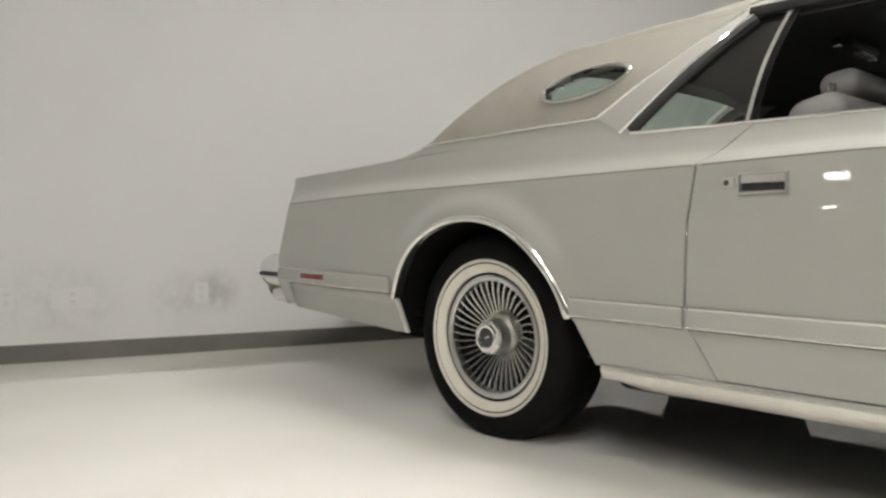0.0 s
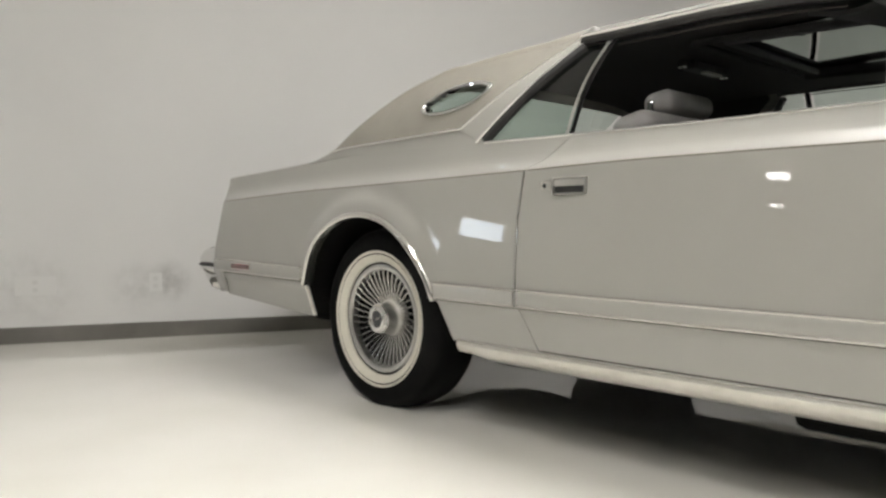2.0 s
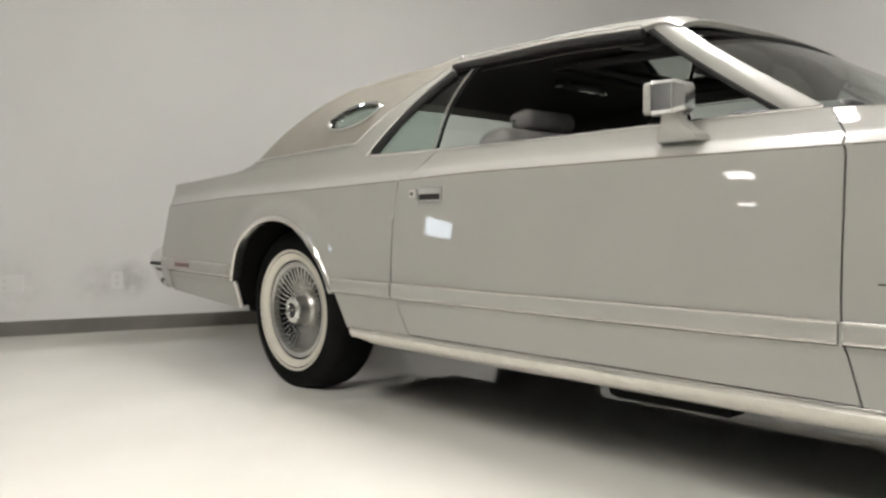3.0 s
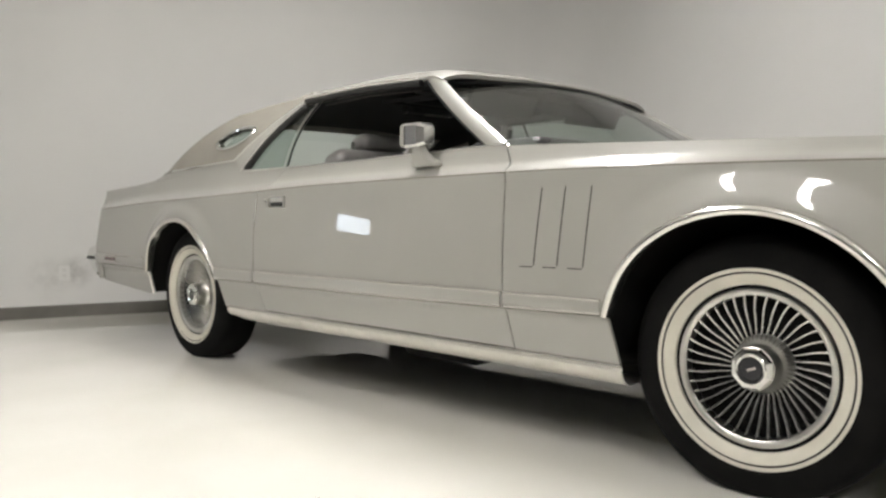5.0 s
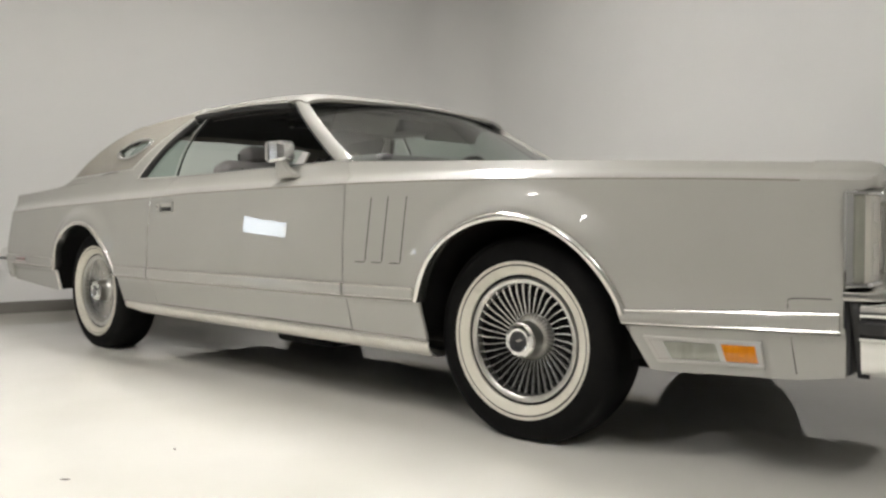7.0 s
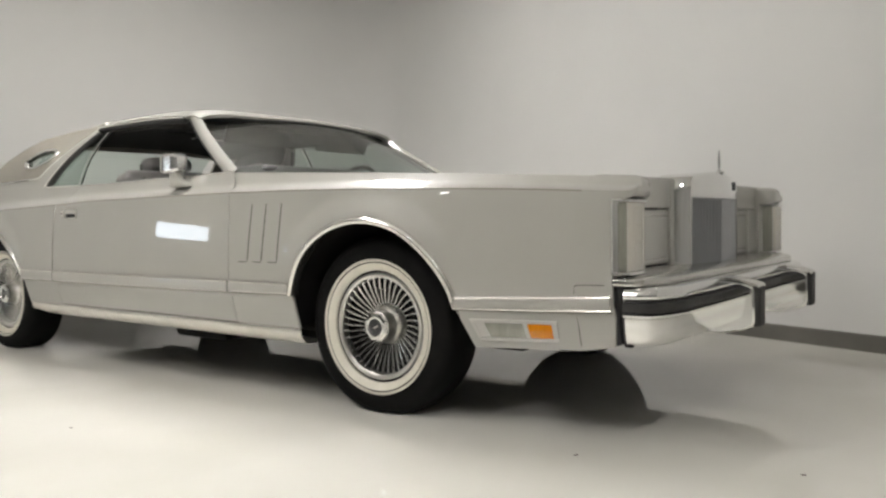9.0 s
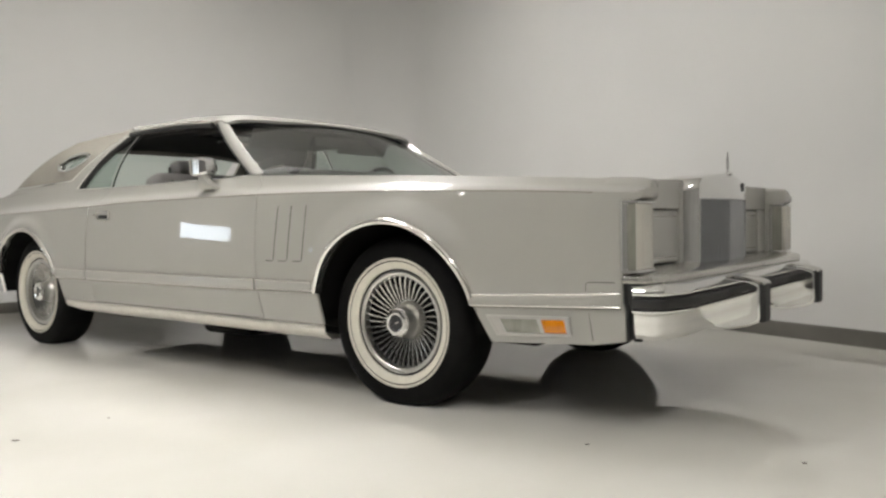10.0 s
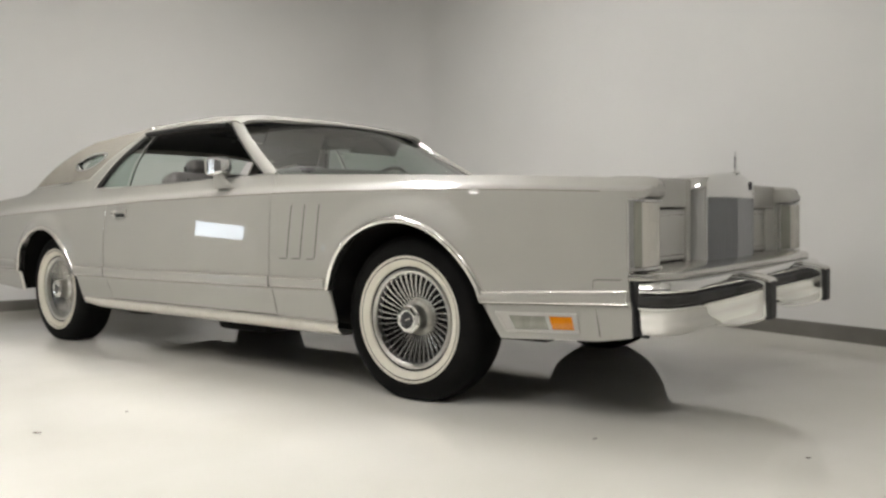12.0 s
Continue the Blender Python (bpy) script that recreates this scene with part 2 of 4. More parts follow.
def cove_line(inset):
    r = COVE - inset
    pts = [(U_LEFT + inset, V_BACK)]
    cu, cv = U_LEFT + COVE, V_FAR - COVE
    pts += [(U_LEFT + inset, V_BACK + 0.01 + (cv - V_BACK) * i / 6) for i in range(1, 6)]
    pts += [(cu - r * math.cos(a), cv + r * math.sin(a)) for a in [math.pi / 2 * i / 24 for i in range(25)]]
    pts += [(cu + (U_END - cu) * i / 8, V_FAR - inset) for i in range(1, 9)]
    return pts


wall_main = finish("wall_main", grid([[(a[0], a[1], 0), (a[0], a[1], CEILING_Z / 2), (a[0], a[1], CEILING_Z), (b[0], b[1], CEILING_Z), (b[0], b[1], 0)]
                                       for a, b in zip(cove_line(0), cove_line(-0.2))], closed_v=True), wall_paint)
wall_main.matrix_basis = ROOM
tagged(wall_main, "light grey painted wall with a rounded corner and smudges", "wall", kind="structure")
bb = grid([[(u, v, z) for u, v, z in ((a[0], a[1], 0.0), (b[0], b[1], 0.0), (b[0], b[1], 0.090), (c[0], c[1], 0.095), (a[0], a[1], 0.095))]
           for a, b, c in zip(cove_line(0.001), cove_line(0.011), cove_line(0.007))], closed_v=True)
baseboard = finish("baseboard", bb, base_vinyl)
baseboard.matrix_basis = ROOM
tagged(baseboard, "dark grey vinyl baseboard along the walls", "baseboard", kind="structure")


def ceiling_lamp(u, v, turn, long, wide):
    lamp = thing("ceiling_lamp", "long white fluorescent ceiling lamp, lit, out of view", "ceiling lamp", "ceiling lamps")
    lamp.matrix_basis = ROOM @ pose(u, v, CEILING_Z, 0, 0, turn)
    part("housing", box(-long / 2 - 0.02, long / 2 + 0.02, -wide / 2 - 0.02, wide / 2 + 0.02, -0.07, -0.001, 0.01), ceiling_paint, lamp, flat=True)
    part("diffuser", box(-long / 2, long / 2, -wide / 2, wide / 2, -0.100, -0.0705, 0.012), far_light if v < -10 else side_light if v < -1 else tube_light, lamp, "warm white lit diffuser", flat=True)
    return lamp


# the last lamp is added fill for the nose and the right-hand floor
for u, v, long, wide in ((0.95, -16.8, 0.3, 0.34), (1.15, -12.2, 0.7, 0.40), (2.44, -2.5, 1.3, 0.21), (4.2, -3.5, 1.3, 0.21), (1.3, 0.2, 1.3, 0.30), (6.6, -1.0, 1.0, 0.20)):
    ceiling_lamp(u, v, 90 if v < -10 else 110, long, wide)


def daylight_window(v, z, width, height):
    win = thing("window_1", "bright daylight window with a pale frame", "window", kind="structure")
    win.matrix_basis = ROOM @ pose(U_LEFT, v, z)
    w, h = width / 2, height / 2
    for name, q in (("window_frame", (0.0, 0.03, -w - 0.05, -w, -h - 0.05, h + 0.05)), ("window_frame", (0.0, 0.03, w, w + 0.05, -h - 0.05, h + 0.05)),
                    ("window_frame", (0.0, 0.03, -w, w, h, h + 0.05)), ("window_frame", (0.0, 0.03, -w, w, -h - 0.05, -h))):
        part(name, box(*q, 0.004), ceiling_paint, win, flat=True)
    part("pane", box(0.004, 0.012, -w, w, -h, h), sky_light, win, "pane bright with daylight", flat=True)
    return win


daylight_window(-6.45, 1.24, 1.1, 0.27)


# ---- car: main forms ----
WIDE = curve((-1.341, 0.940), (-1.002, 0.963), (-0.449, 0.987), (0.298, 0.997), (0.709, 1.006), (1.111, 1.015), (1.463, 1.016), (2.017, 1.010), (2.611, 1.004), (3.30, 0.980), (3.75, 0.948), (4.04, 0.928), (4.181, 0.918))
CREASE = curve((-1.351, 0.804), (-1.066, 0.815), (-0.378, 0.838), (0.019, 0.846), (0.387, 0.854), (0.799, 0.863), (1.254, 0.874), (2.311, 0.878), (2.941, 0.869), (3.595, 0.848), (4.036, 0.825), (4.182, 0.817))
TOP = curve((-1.347, 0.915), (-1.164, 0.926), (-0.828, 0.940), (-0.464, 0.959), (-0.162, 0.971), (0.293, 0.971), (0.552, 0.966), (0.861, 0.963), (1.216, 0.962), (2.177, 0.970), (2.325, 0.965), (2.601, 0.952), (3.374, 0.912), (4.188, 0.861))
TOP_WIDE = curve((-1.347, 0.875), (-0.454, 0.890), (0.500, 0.896), (1.520, 0.900), (2.175, 0.905), (2.621, 0.885), (3.405, 0.862), (4.191, 0.832))
# centre along the car, centre height, half width, height over width
REAR_ARCH, FRONT_ARCH = (-0.010, 0.335, 0.411, 0.952), (3.070, 0.335, 0.411, 0.979)
SPLIT = 0.458


def edge_in(x):
    return 0.0280 - 0.009 * smoothstep(2.3, 3.0, x)


def side_wide(x, z):
    """Half the body's width at a place along it and a height."""
    w, c, t = WIDE(x), CREASE(x), TOP(x)
    if z <= c:
        s = (z - 0.30) / (c - 0.30)
        y = w - 0.050 * max(0.55 - max(s, 0.25), 0) ** 1.6 - 0.009 * smoothstep(0.447, 0.428, z) - 0.012 * max(0.43 - z, 0) - edge_in(x) * max(s, 0) ** 1.9
        if z < 0.30:
            y -= 0.5 * (0.30 - z)
    else:
        v = min((z - c) / max(t - c, 0.01), 1.2)
        edge = w - edge_in(x)
        drop = edge - TOP_WIDE(x)
        y = edge - drop * (0.62 * smoothstep(-0.35, 0.42, v) - 0.62 * smoothstep(-0.35, 0.42, 0) + 0.38 * v) / (0.62 * (1 - smoothstep(-0.35, 0.42, 0)) + 0.38)
    for ax, az, r, squash in (REAR_ARCH, FRONT_ARCH):
        d = math.hypot(x - ax, z - az)
        if ax > 1:
            q = min(max((r + 0.12 - d) / 0.10, 0), 1)
            flare = 0.030 * (q * q / 0.4 if q < 0.2 else q - 0.1)
        else:
            flare = 0.024 * smoothstep(r + 0.095, r + 0.02, d)
        y += flare * smoothstep(0.30, 0.85, (z - az) / max(d, 0.01)) * smoothstep(c + 0.02, c - 0.06, z)
    return y


def arch_low(x, base):
    for ax, az, r, squash in (REAR_ARCH, FRONT_ARCH):
        if abs(x - ax) < r:
            return max(base, az + squash * math.sqrt(r * r - (x - ax) ** 2))
    return base


def columns(x0, x1, step=0.035):
    """Places along a panel, crowded together where an arch stands steep."""
    xs = {round(x0 + (x1 - x0) * i / max(2, round((x1 - x0) / step)), 4) for i in range(max(2, round((x1 - x0) / step)) + 1)}
    for ax, az, r, squash in (REAR_ARCH, FRONT_ARCH):
        if x0 < ax < x1:
            a0 = math.asin((SPLIT - az) / r)
            xs = {x for x in xs if abs(x - ax) > r}
            xs |= {round(ax + r * math.cos(a0 + (math.pi - 2 * a0) * i / 56), 4) for i in range(57)}
            xs |= {round(ax - r * math.cos(a0) - 0.001, 4), round(ax + r * math.cos(a0) + 0.001, 4)}
    return sorted(xs)


def side_panel(name, left, right, low, high, sgn, parent, mat, levels, label=""):
    """A body panel between two edges x(z) and two edges z(x)."""
    xs = columns(min(left(0.6), right(0.6)), max(left(0.6), right(0.6)))
    xa, xb = xs[0], xs[-1]
    rows = []
    for x in xs:
        s = (x - xa) / (xb - xa)
        lo, hi = low(x), high(x)
        row = []
        for k in levels:
            f = CREASE(x) + k[1] if isinstance(k, tuple) else k
            z = min(max(f, lo), hi)
            px = left(z) + (right(z) - left(z)) * s
            if abs(left(z) - left(0.6)) < 1e-6 and abs(right(z) - right(0.6)) < 1e-6:
                px = x
            row.append((px, sgn * side_wide(px, z), z))
        rows.append(row)
    ob = part(name, grid(rows), mat, parent, label)
    return thicken(ob, 0.012, -1 if sgn < 0 else 1)


LEVELS = [SPLIT + (0.80 - SPLIT) * i / 14 for i in range(15)]
LEVELS = [0.30, 0.33, 0.37, 0.41, 0.426, 0.434, 0.441, 0.448] + LEVELS[:10] + [("c", d) for d in (-0.145, -0.13, -0.115, -0.10, -0.085, -0.07, -0.05, -0.03, -0.015, -0.004, 0.0, 0.004, 0.012, 0.02, 0.03, 0.04, 0.055, 0.07, 0.085, 0.1, 0.125, 0.16)]


def flatcurve(*pts):
    xs, ys = [p[0] for p in pts], [p[1] for p in pts]
    return lambda q: float(np.interp(q, xs, ys))


REAR_EDGE = flatcurve((0.355, -1.251), (0.564, -1.265), (0.816, -1.195), (0.946, -1.219))
DOOR_REAR = flatcurve((0.307, 0.872), (0.337, 0.854), (0.438, 0.786), (0.508, 0.776), (0.711, 0.777), (0.864, 0.795), (0.894, 0.834), (0.964, 0.910))
DOOR_FRONT = flatcurve((0.298, 2.334), (0.324, 2.325), (0.441, 2.291), (0.512, 2.286), (0.861, 2.285), (0.902, 2.268), (0.968, 2.224))
GAP = 0.005
SILL = flatcurve((0.510, 0.3170), (1.610, 0.3160), (2.705, 0.3074))

car = thing("car", "cream two-door luxury coupe with vinyl half roof and whitewall tyres", "car")
for sgn in (-1, 1):
    quarter = side_panel("rear_quarter_panel", REAR_EDGE, lambda z: DOOR_REAR(z) - GAP, lambda x: arch_low(x, SPLIT), TOP, sgn, car, paint, LEVELS)
    side_panel("rear_skirt", lambda z: -1.161 + (0.458 - z) * 0.45, lambda z: flatcurve((0.32, -0.337), (SPLIT, -0.410))(z),
               flatcurve((-1.255, 0.362), (-0.792, 0.340), (-0.473, 0.323), (-0.332, 0.326)), lambda x: SPLIT, sgn, car, paint, LEVELS)
    side_panel("sill_panel", lambda z: flatcurve((0.30, 0.498), (SPLIT, 0.392))(z), lambda z: DOOR_REAR(z) - GAP, lambda x: SILL(x) - 0.0035, lambda x: SPLIT, sgn, car, paint, LEVELS)
    door = side_panel("door", DOOR_REAR, DOOR_FRONT, lambda x: SILL(x) + 0.0065, TOP, sgn, car, paint, LEVELS, "long cream door")
    side_panel("front_fender", lambda z: DOOR_FRONT(z) + GAP, lambda z: 4.046, lambda x: arch_low(x, SPLIT), TOP, sgn, car, paint, LEVELS)
    side_panel("sill_panel", lambda z: DOOR_FRONT(z) + GAP, lambda z: flatcurve((0.27, 2.726), (SPLIT, 2.668))(z), lambda x: SILL(x) + 0.0045, lambda x: SPLIT, sgn, car, paint, LEVELS)
    side_panel("front_skirt", lambda z: flatcurve((0.30, 3.549), (SPLIT, 3.449))(z), lambda z: 4.050, flatcurve((3.5, 0.303), (3.92, 0.318), (4.05, 0.336)), lambda x: SPLIT, sgn, car, paint, LEVELS)


# hood, deck and cowl between the two upper edges
def deck_sheet(name, x0, x1, n, rise, label=""):
    rows = []
    for i in range(n + 1):
        x = x0 + (x1 - x0) * i / n
        w, t = TOP_WIDE(x) - 0.002, TOP(x)
        rows.append([(x, w * k / 12, t + rise * (1 - (k / 12) ** 2)) for k in range(-12, 13)])
    return thicken(part(name, grid(rows), paint, car, label), 0.012)


deck_sheet("hood", 2.38, 4.006, 30, 0.012)
deck_sheet("cowl", 2.08, 2.375, 6, 0.010)
deck_sheet("trunk_lid", -1.202, -0.08, 18, 0.014)


# greenhouse
def house_wide(z):
    s = (z - 0.97) / 0.335
    return 0.890 - 0.195 * s + 0.035 * math.sin(math.pi * min(max(s, 0), 1))


ROOF = curve((-0.348, 1.005), (-0.180, 1.124), (0.051, 1.252), (0.323, 1.327), (0.572, 1.346), (0.812, 1.353), (1.222, 1.355), (1.631, 1.337), (1.815, 1.317))
LANDAU = flatcurve((-0.365, 0.994), (-0.242, 1.004), (0.419, 1.024), (0.813, 1.303))

for sgn in (-1, 1):
    rows = []
    for i in range(116):
        x = -0.360 + 1.173 * i / 115
        lo, hi = LANDAU(x), max(ROOF(x) - 0.030 - 0.018 * smoothstep(0.16, 0.30, x), LANDAU(x) + 0.002)
        row = [(x, sgn * house_wide(lo + (hi - lo) * k / 26), lo + (hi - lo) * k / 26) for k in range(27)]
        w = house_wide(hi)
        for a in (0.2, 0.45, 0.7, 0.9, 1.0):
            row.append((x, sgn * (w - 0.10 * a * a), hi + (ROOF(x) - hi + 0.004 - 0.022 * smoothstep(0.16, 0.30, x)) * math.sin(a * math.pi / 2)))
        rows.append(row)
    sail = grid(rows)
    hole = []
    for f in sail.faces:
        p = f.calc_center_median()
        dx, dz = p.x - 0.330, p.z - 1.146
        px, pz = dx * math.cos(0.135) + dz * math.sin(0.135), dz * math.cos(0.135) - dx * math.sin(0.135)
        if (px / 0.158) ** 2 + (pz / 0.046) ** 2 < 1:
            hole.append(f)
    bmesh.ops.delete(sail, geom=hole, context="FACES")
    thicken(part("vinyl_sail_panel", sail, vinyl, car, "padded beige vinyl"), 0.02, -1 if sgn < 0 else 1)
    # painted shoulder below the vinyl
    rows = []
    for i in range(31):
        x = -0.51 + 1.05 * i / 30
        z1 = min(LANDAU(x), 1.024) if x <= 0.419 else 1.024 - (x - 0.419) * 0.42
        z1 = TOP(x) + 0.004 + (z1 - TOP(x) - 0.004) * smoothstep(-0.51, -0.29, x)
        w1 = TOP_WIDE(x) - 0.012 + (house_wide(z1) - TOP_WIDE(x) + 0.012) * smoothstep(-0.51, -0.29, x)
        rows.append([(x, sgn * (TOP_WIDE(x) + (w1 - TOP_WIDE(x)) * k / 4), TOP(x) + (z1 - TOP(x)) * k / 4) for k in range(5)])
    thicken(part("quarter_shoulder", grid(rows), paint, car), 0.01, -1 if sgn < 0 else 1)
    # painted band in front of the vinyl
    rows = []
    for i in range(21):
        s = i / 20
        a, b = Vector((0.415 + 0.400 * s, 0, 1.022 + 0.282 * s)), Vector((0.512 + 0.313 * s, 0, 0.972 + 0.306 * s))
        rows.append([(p.x, sgn * (house_wide(p.z) + 0.004), p.z) for p in (a.lerp(b, k / 4) for k in range(5))])
    thicken(part("pillar_band", grid(rows), paint, car), 0.008, 0)


def roof_sheet(name, x0, x1, n, mat, lift, label=""):
    rows = []
    for i in range(n + 1):
        x = x0 + (x1 - x0) * i / n
        h = ROOF(x) + lift - 0.035 * smoothstep(0.27, 0.14, x) - 0.022 * max(0.0, (x - 1.715) / 0.105) ** 2
        w = house_wide(max(h - 0.055, 1.278)) + lift + 0.010 * smoothstep(0.9, 1.6, x)
        row = []
        drop = 0.055 - 0.030 * smoothstep(1.62, 1.80, x)
        power = 7 + 9 * smoothstep(0.50, 0.80, x)
        half = (0.0, 0.2, 0.4, 0.6, 0.74, 0.84, 0.90, 0.94, 0.965, 0.982, 0.993, 1.0)
        for a in [-k for k in half[:0:-1]] + list(half):
            row.append((x - 0.075 * a * a * smoothstep(1.30, 1.82, x), w * a, h - drop + (drop + 0.003) * (1 - abs(a) ** power) + 0.010 * (1 - a * a)))
        rows.append(row)
    return thicken(part(name, grid(rows), mat, car, label), 0.016)


roof_sheet("vinyl_roof", 0.12, 0.808, 16, vinyl, 0.001, "padded beige vinyl half roof")
roof_sheet("roof_panel", 0.811, 1.822, 24, paint, 0.0, "cream steel roof")

for sgn in (-1, 1):
    # windscreen pillars
    rows = []
    for i in range(13):
        s = i / 12
        c = Vector((2.158, 0.876, 0.972)).lerp(Vector((1.662, 0.716, 1.297)), s)
        th = 0.60 - 0.04 * s
        c.x -= 0.03 * math.sin(math.pi * s)
        c.z += 0.012 * math.sin(math.pi * s)
        rows.append([(q.x, sgn * q.y, q.z) for q in (c + th * Vector(k) for k in ((-0.03, 0, -0.028), (-0.012, 0.006, -0.012), (0.014, -0.004, 0.012), (0.045, -0.04, 0.024), (0.02, -0.06, -0.02), (-0.02, -0.05, -0.028)))])
    part("windscreen_pillar", grid(rows, closed_v=True), paint, car)


def screen_point(s, k):
    """Windscreen: s up, k across from -1 to 1."""
    x = (2.38 - 0.195 * k * k) + ((1.83 - 0.135 * k * k) - (2.38 - 0.195 * k * k)) * s - 0.028 * k ** 4 * math.sin(math.pi * s)
    y = k * (0.850 + (0.697 - 0.850) * s)
    z = 0.966 + (1.293 - 0.028 * k * k - 0.966) * s + 0.012 * math.sin(math.pi * s)
    return (x, y, z)


screen = part("windscreen", grid([[screen_point(i / 12, k / 10) for k in range(-10, 11)] for i in range(13)]), screen_glass, car, "clear raked windscreen")
screen.visible_shadow = False
backlight = part("rear_window", grid([[(-0.32 + 0.42 * i / 8, 0.66 * k / 8 * (1 - 0.08 * i / 8), 1.00 + 0.29 * i / 8) for k in range(-8, 9)] for i in range(9)]), clear, car, "raked rear window")
backlight.visible_shadow = False

# underbody and wheel wells
part("underbody", box(-0.70, 3.62, -0.74, 0.74, 0.26, 0.32, 0.02), dark, car, flat=True)
part("crossmember", box(1.50, 1.92, -0.74, -0.30, 0.165, 0.26, 0.03), dark, car, flat=True)
for sgn in (-1, 1):
    for ax, az, r, squash in (REAR_ARCH, FRONT_ARCH):
        well = lathe([(r + 0.010, sgn * 0.955), (r + 0.012, sgn * 0.52), (0.02, sgn * 0.52)], 40, a0=-0.03, a1=math.pi + 0.03)
        well.transform(Matrix.Translation((ax, 0, az)))
        part("wheel_well", well, dark, car)

for sgn in (-1, 1):
    for edge, off in ((DOOR_REAR, -GAP / 2), (DOOR_FRONT, GAP / 2)):
        rows = [[(edge(z) + off + d, sgn * (side_wide(edge(z), z) - 0.009), z) for d in (-0.012, 0.0, 0.012)] for z in (0.32 + 0.62 * i / 50 for i in range(51))]
        part("door_jamb", grid(rows), gap, car)
part("splash_pan", box(3.46, 4.00, -0.86, 0.86, 0.345, 0.365, 0.008), dark, car, flat=True)
part("rear_pan", box(-1.08, -0.42, -0.86, 0.86, 0.36, 0.385, 0.008), dark, car, flat=True)


# ---- wheels ----
def wheel(x, sgn, steer=0.0):
    w = new("wheel")
    w.parent = car
    tagged(w, "whitewall tyre on a turbine-vane alloy wheel")
    w.matrix_basis = Matrix.Translation((x, sgn * 0.806, 0.335)) @ Matrix.Rotation(radians(steer + (180 if sgn > 0 else 0)), 4, "Z")
    # outside of the wheel looks to -y
    tyre_prof = [(0.205, -0.080), (0.2225, -0.092), (0.250, -0.108), (0.280, -0.112), (0.310, -0.108), (0.332, -0.097), (0.343, -0.080), (0.348, -0.055), (0.350, 0.0), (0.348, 0.055), (0.343, 0.080), (0.332, 0.097), (0.29, 0.112), (0.24, 0.105), (0.205, 0.08)]
    tyre = lathe(tyre_prof, 96)
    for v in tyre.verts:
        if v.co.z < -0.3345:
            v.co.z = -0.3345
    part("tyre", tyre, tyre_rubber, w, "black radial tyre")
    part("whitewall", lathe([(0.2165, -0.0870), (0.2175, -0.0965), (0.2310, -0.1050), (0.2462, -0.1108), (0.2470, -0.1075)], 96), whitewall_mat, w, "wide cream whitewall")
    part("whitewall_stripe", lathe([(0.2516, -0.1085), (0.2524, -0.1120), (0.2608, -0.1135), (0.2620, -0.1115)], 96), whitewall_mat, w, "thin cream stripe")
    part("rim_ring", lathe([(0.2090, -0.074), (0.2085, -0.0875), (0.2065, -0.0915), (0.201, -0.0925), (0.193, -0.0905), (0.189, -0.087), (0.1875, -0.06)], 96), rim_metal, w, "bright alloy rim ring")
    part("rim_back", lathe([(0.205, 0.08), (0.20, -0.05), (0.17, -0.010), (0.06, 0.0), (0.0, 0.0)], 48), dark, w)
    rows = []
    for i in range(11):
        s = 0.68 * i / 10
        q = s / 0.68
        r, y = 0.190 - 0.122 * q, -0.084 + 0.036 * (q ** 1.2)
        a = 0.16 * (s / 0.68) ** 1.5 + 0.016 * math.sin(2 * math.pi * min(s / 0.68, 1))
        t = 0.0036 - 0.0020 * s
        rows.append([(r * math.cos(a) - d * math.sin(a), yy, r * math.sin(a) + d * math.cos(a)) for d, yy in ((-t, y + 0.004), (-t * 0.5, y), (t * 0.5, y), (t, y + 0.004), (t * 1.1, y + 0.014))])
    vane = grid(rows)
    first = part("vane", vane, vane_metal, w)
    for i in range(1, 40):
        v = new("vane", first.data)
        v.parent = w
        v.matrix_basis = Matrix.Rotation(2 * math.pi * i / 40, 4, "Y")
    part("hub_drum", lathe([(0.080, -0.020), (0.074, -0.042), (0.064, -0.052), (0.0590, -0.060), (0.0575, -0.1000), (0.050, -0.1040)], 48), rim_metal, w, "bright hub drum")
    rows = [[(r * math.cos(2 * math.pi * (i + 0.5) / 8), y, r * math.sin(2 * math.pi * (i + 0.5) / 8)) for i in range(8)] for r, y in ((0.050, -0.0940), (0.0575, -0.0960), (0.0580, -0.1070), (0.053, -0.1130), (0.040, -0.1140))]
    part("hub_cap", grid(rows, closed_v=True), chrome, w, "chrome eight-sided hub cap", flat=True)
    part("hub_ring", lathe([(0.042, -0.1130), (0.038, -0.1165), (0.033, -0.1150), (0.030, -0.1060), (0.0, -0.1050)], 40), chrome, w)
    part("hub_emblem", lathe([(0.0305, -0.1060), (0.0285, -0.1080), (0.0, -0.1085)], 32), trim_dark, w, "dark hub emblem")
    part("emblem_bar", box(-0.012, 0.012, -0.1098, -0.1082, -0.0035, 0.0035, 0.0006, m=Matrix.Rotation(radians(-20), 4, "Y")), steel, w, flat=True)
    return w


for wx in (0.0, 3.058):
    for sgn in (-1, 1):
        wheel(wx, sgn, 2.3 if wx > 1 else 0.0)


# ---- trim on the sides ----
def tube(pts, r, n=8):
    prof = [(r * math.cos(2 * math.pi * i / n), r * math.sin(2 * math.pi * i / n)) for i in range(n)]
    return sweep([Vector(p) for p in pts], prof)


def side_rows(x0, x1, lo, hi, sgn, prof, n=None):
    """Rows of a strip along the side; prof gives (outwards, part of the height)."""
    n = n or max(2, round((x1 - x0) / 0.05))
    rows = []
    for i in range(n + 1):
        x = x0 + (x1 - x0) * i / n
        a, b = lo(x), hi(x)
        rows.append([(x, sgn * (side_wide(x, a + (b - a) * k) + o), a + (b - a) * k) for o, k in prof])
    return rows


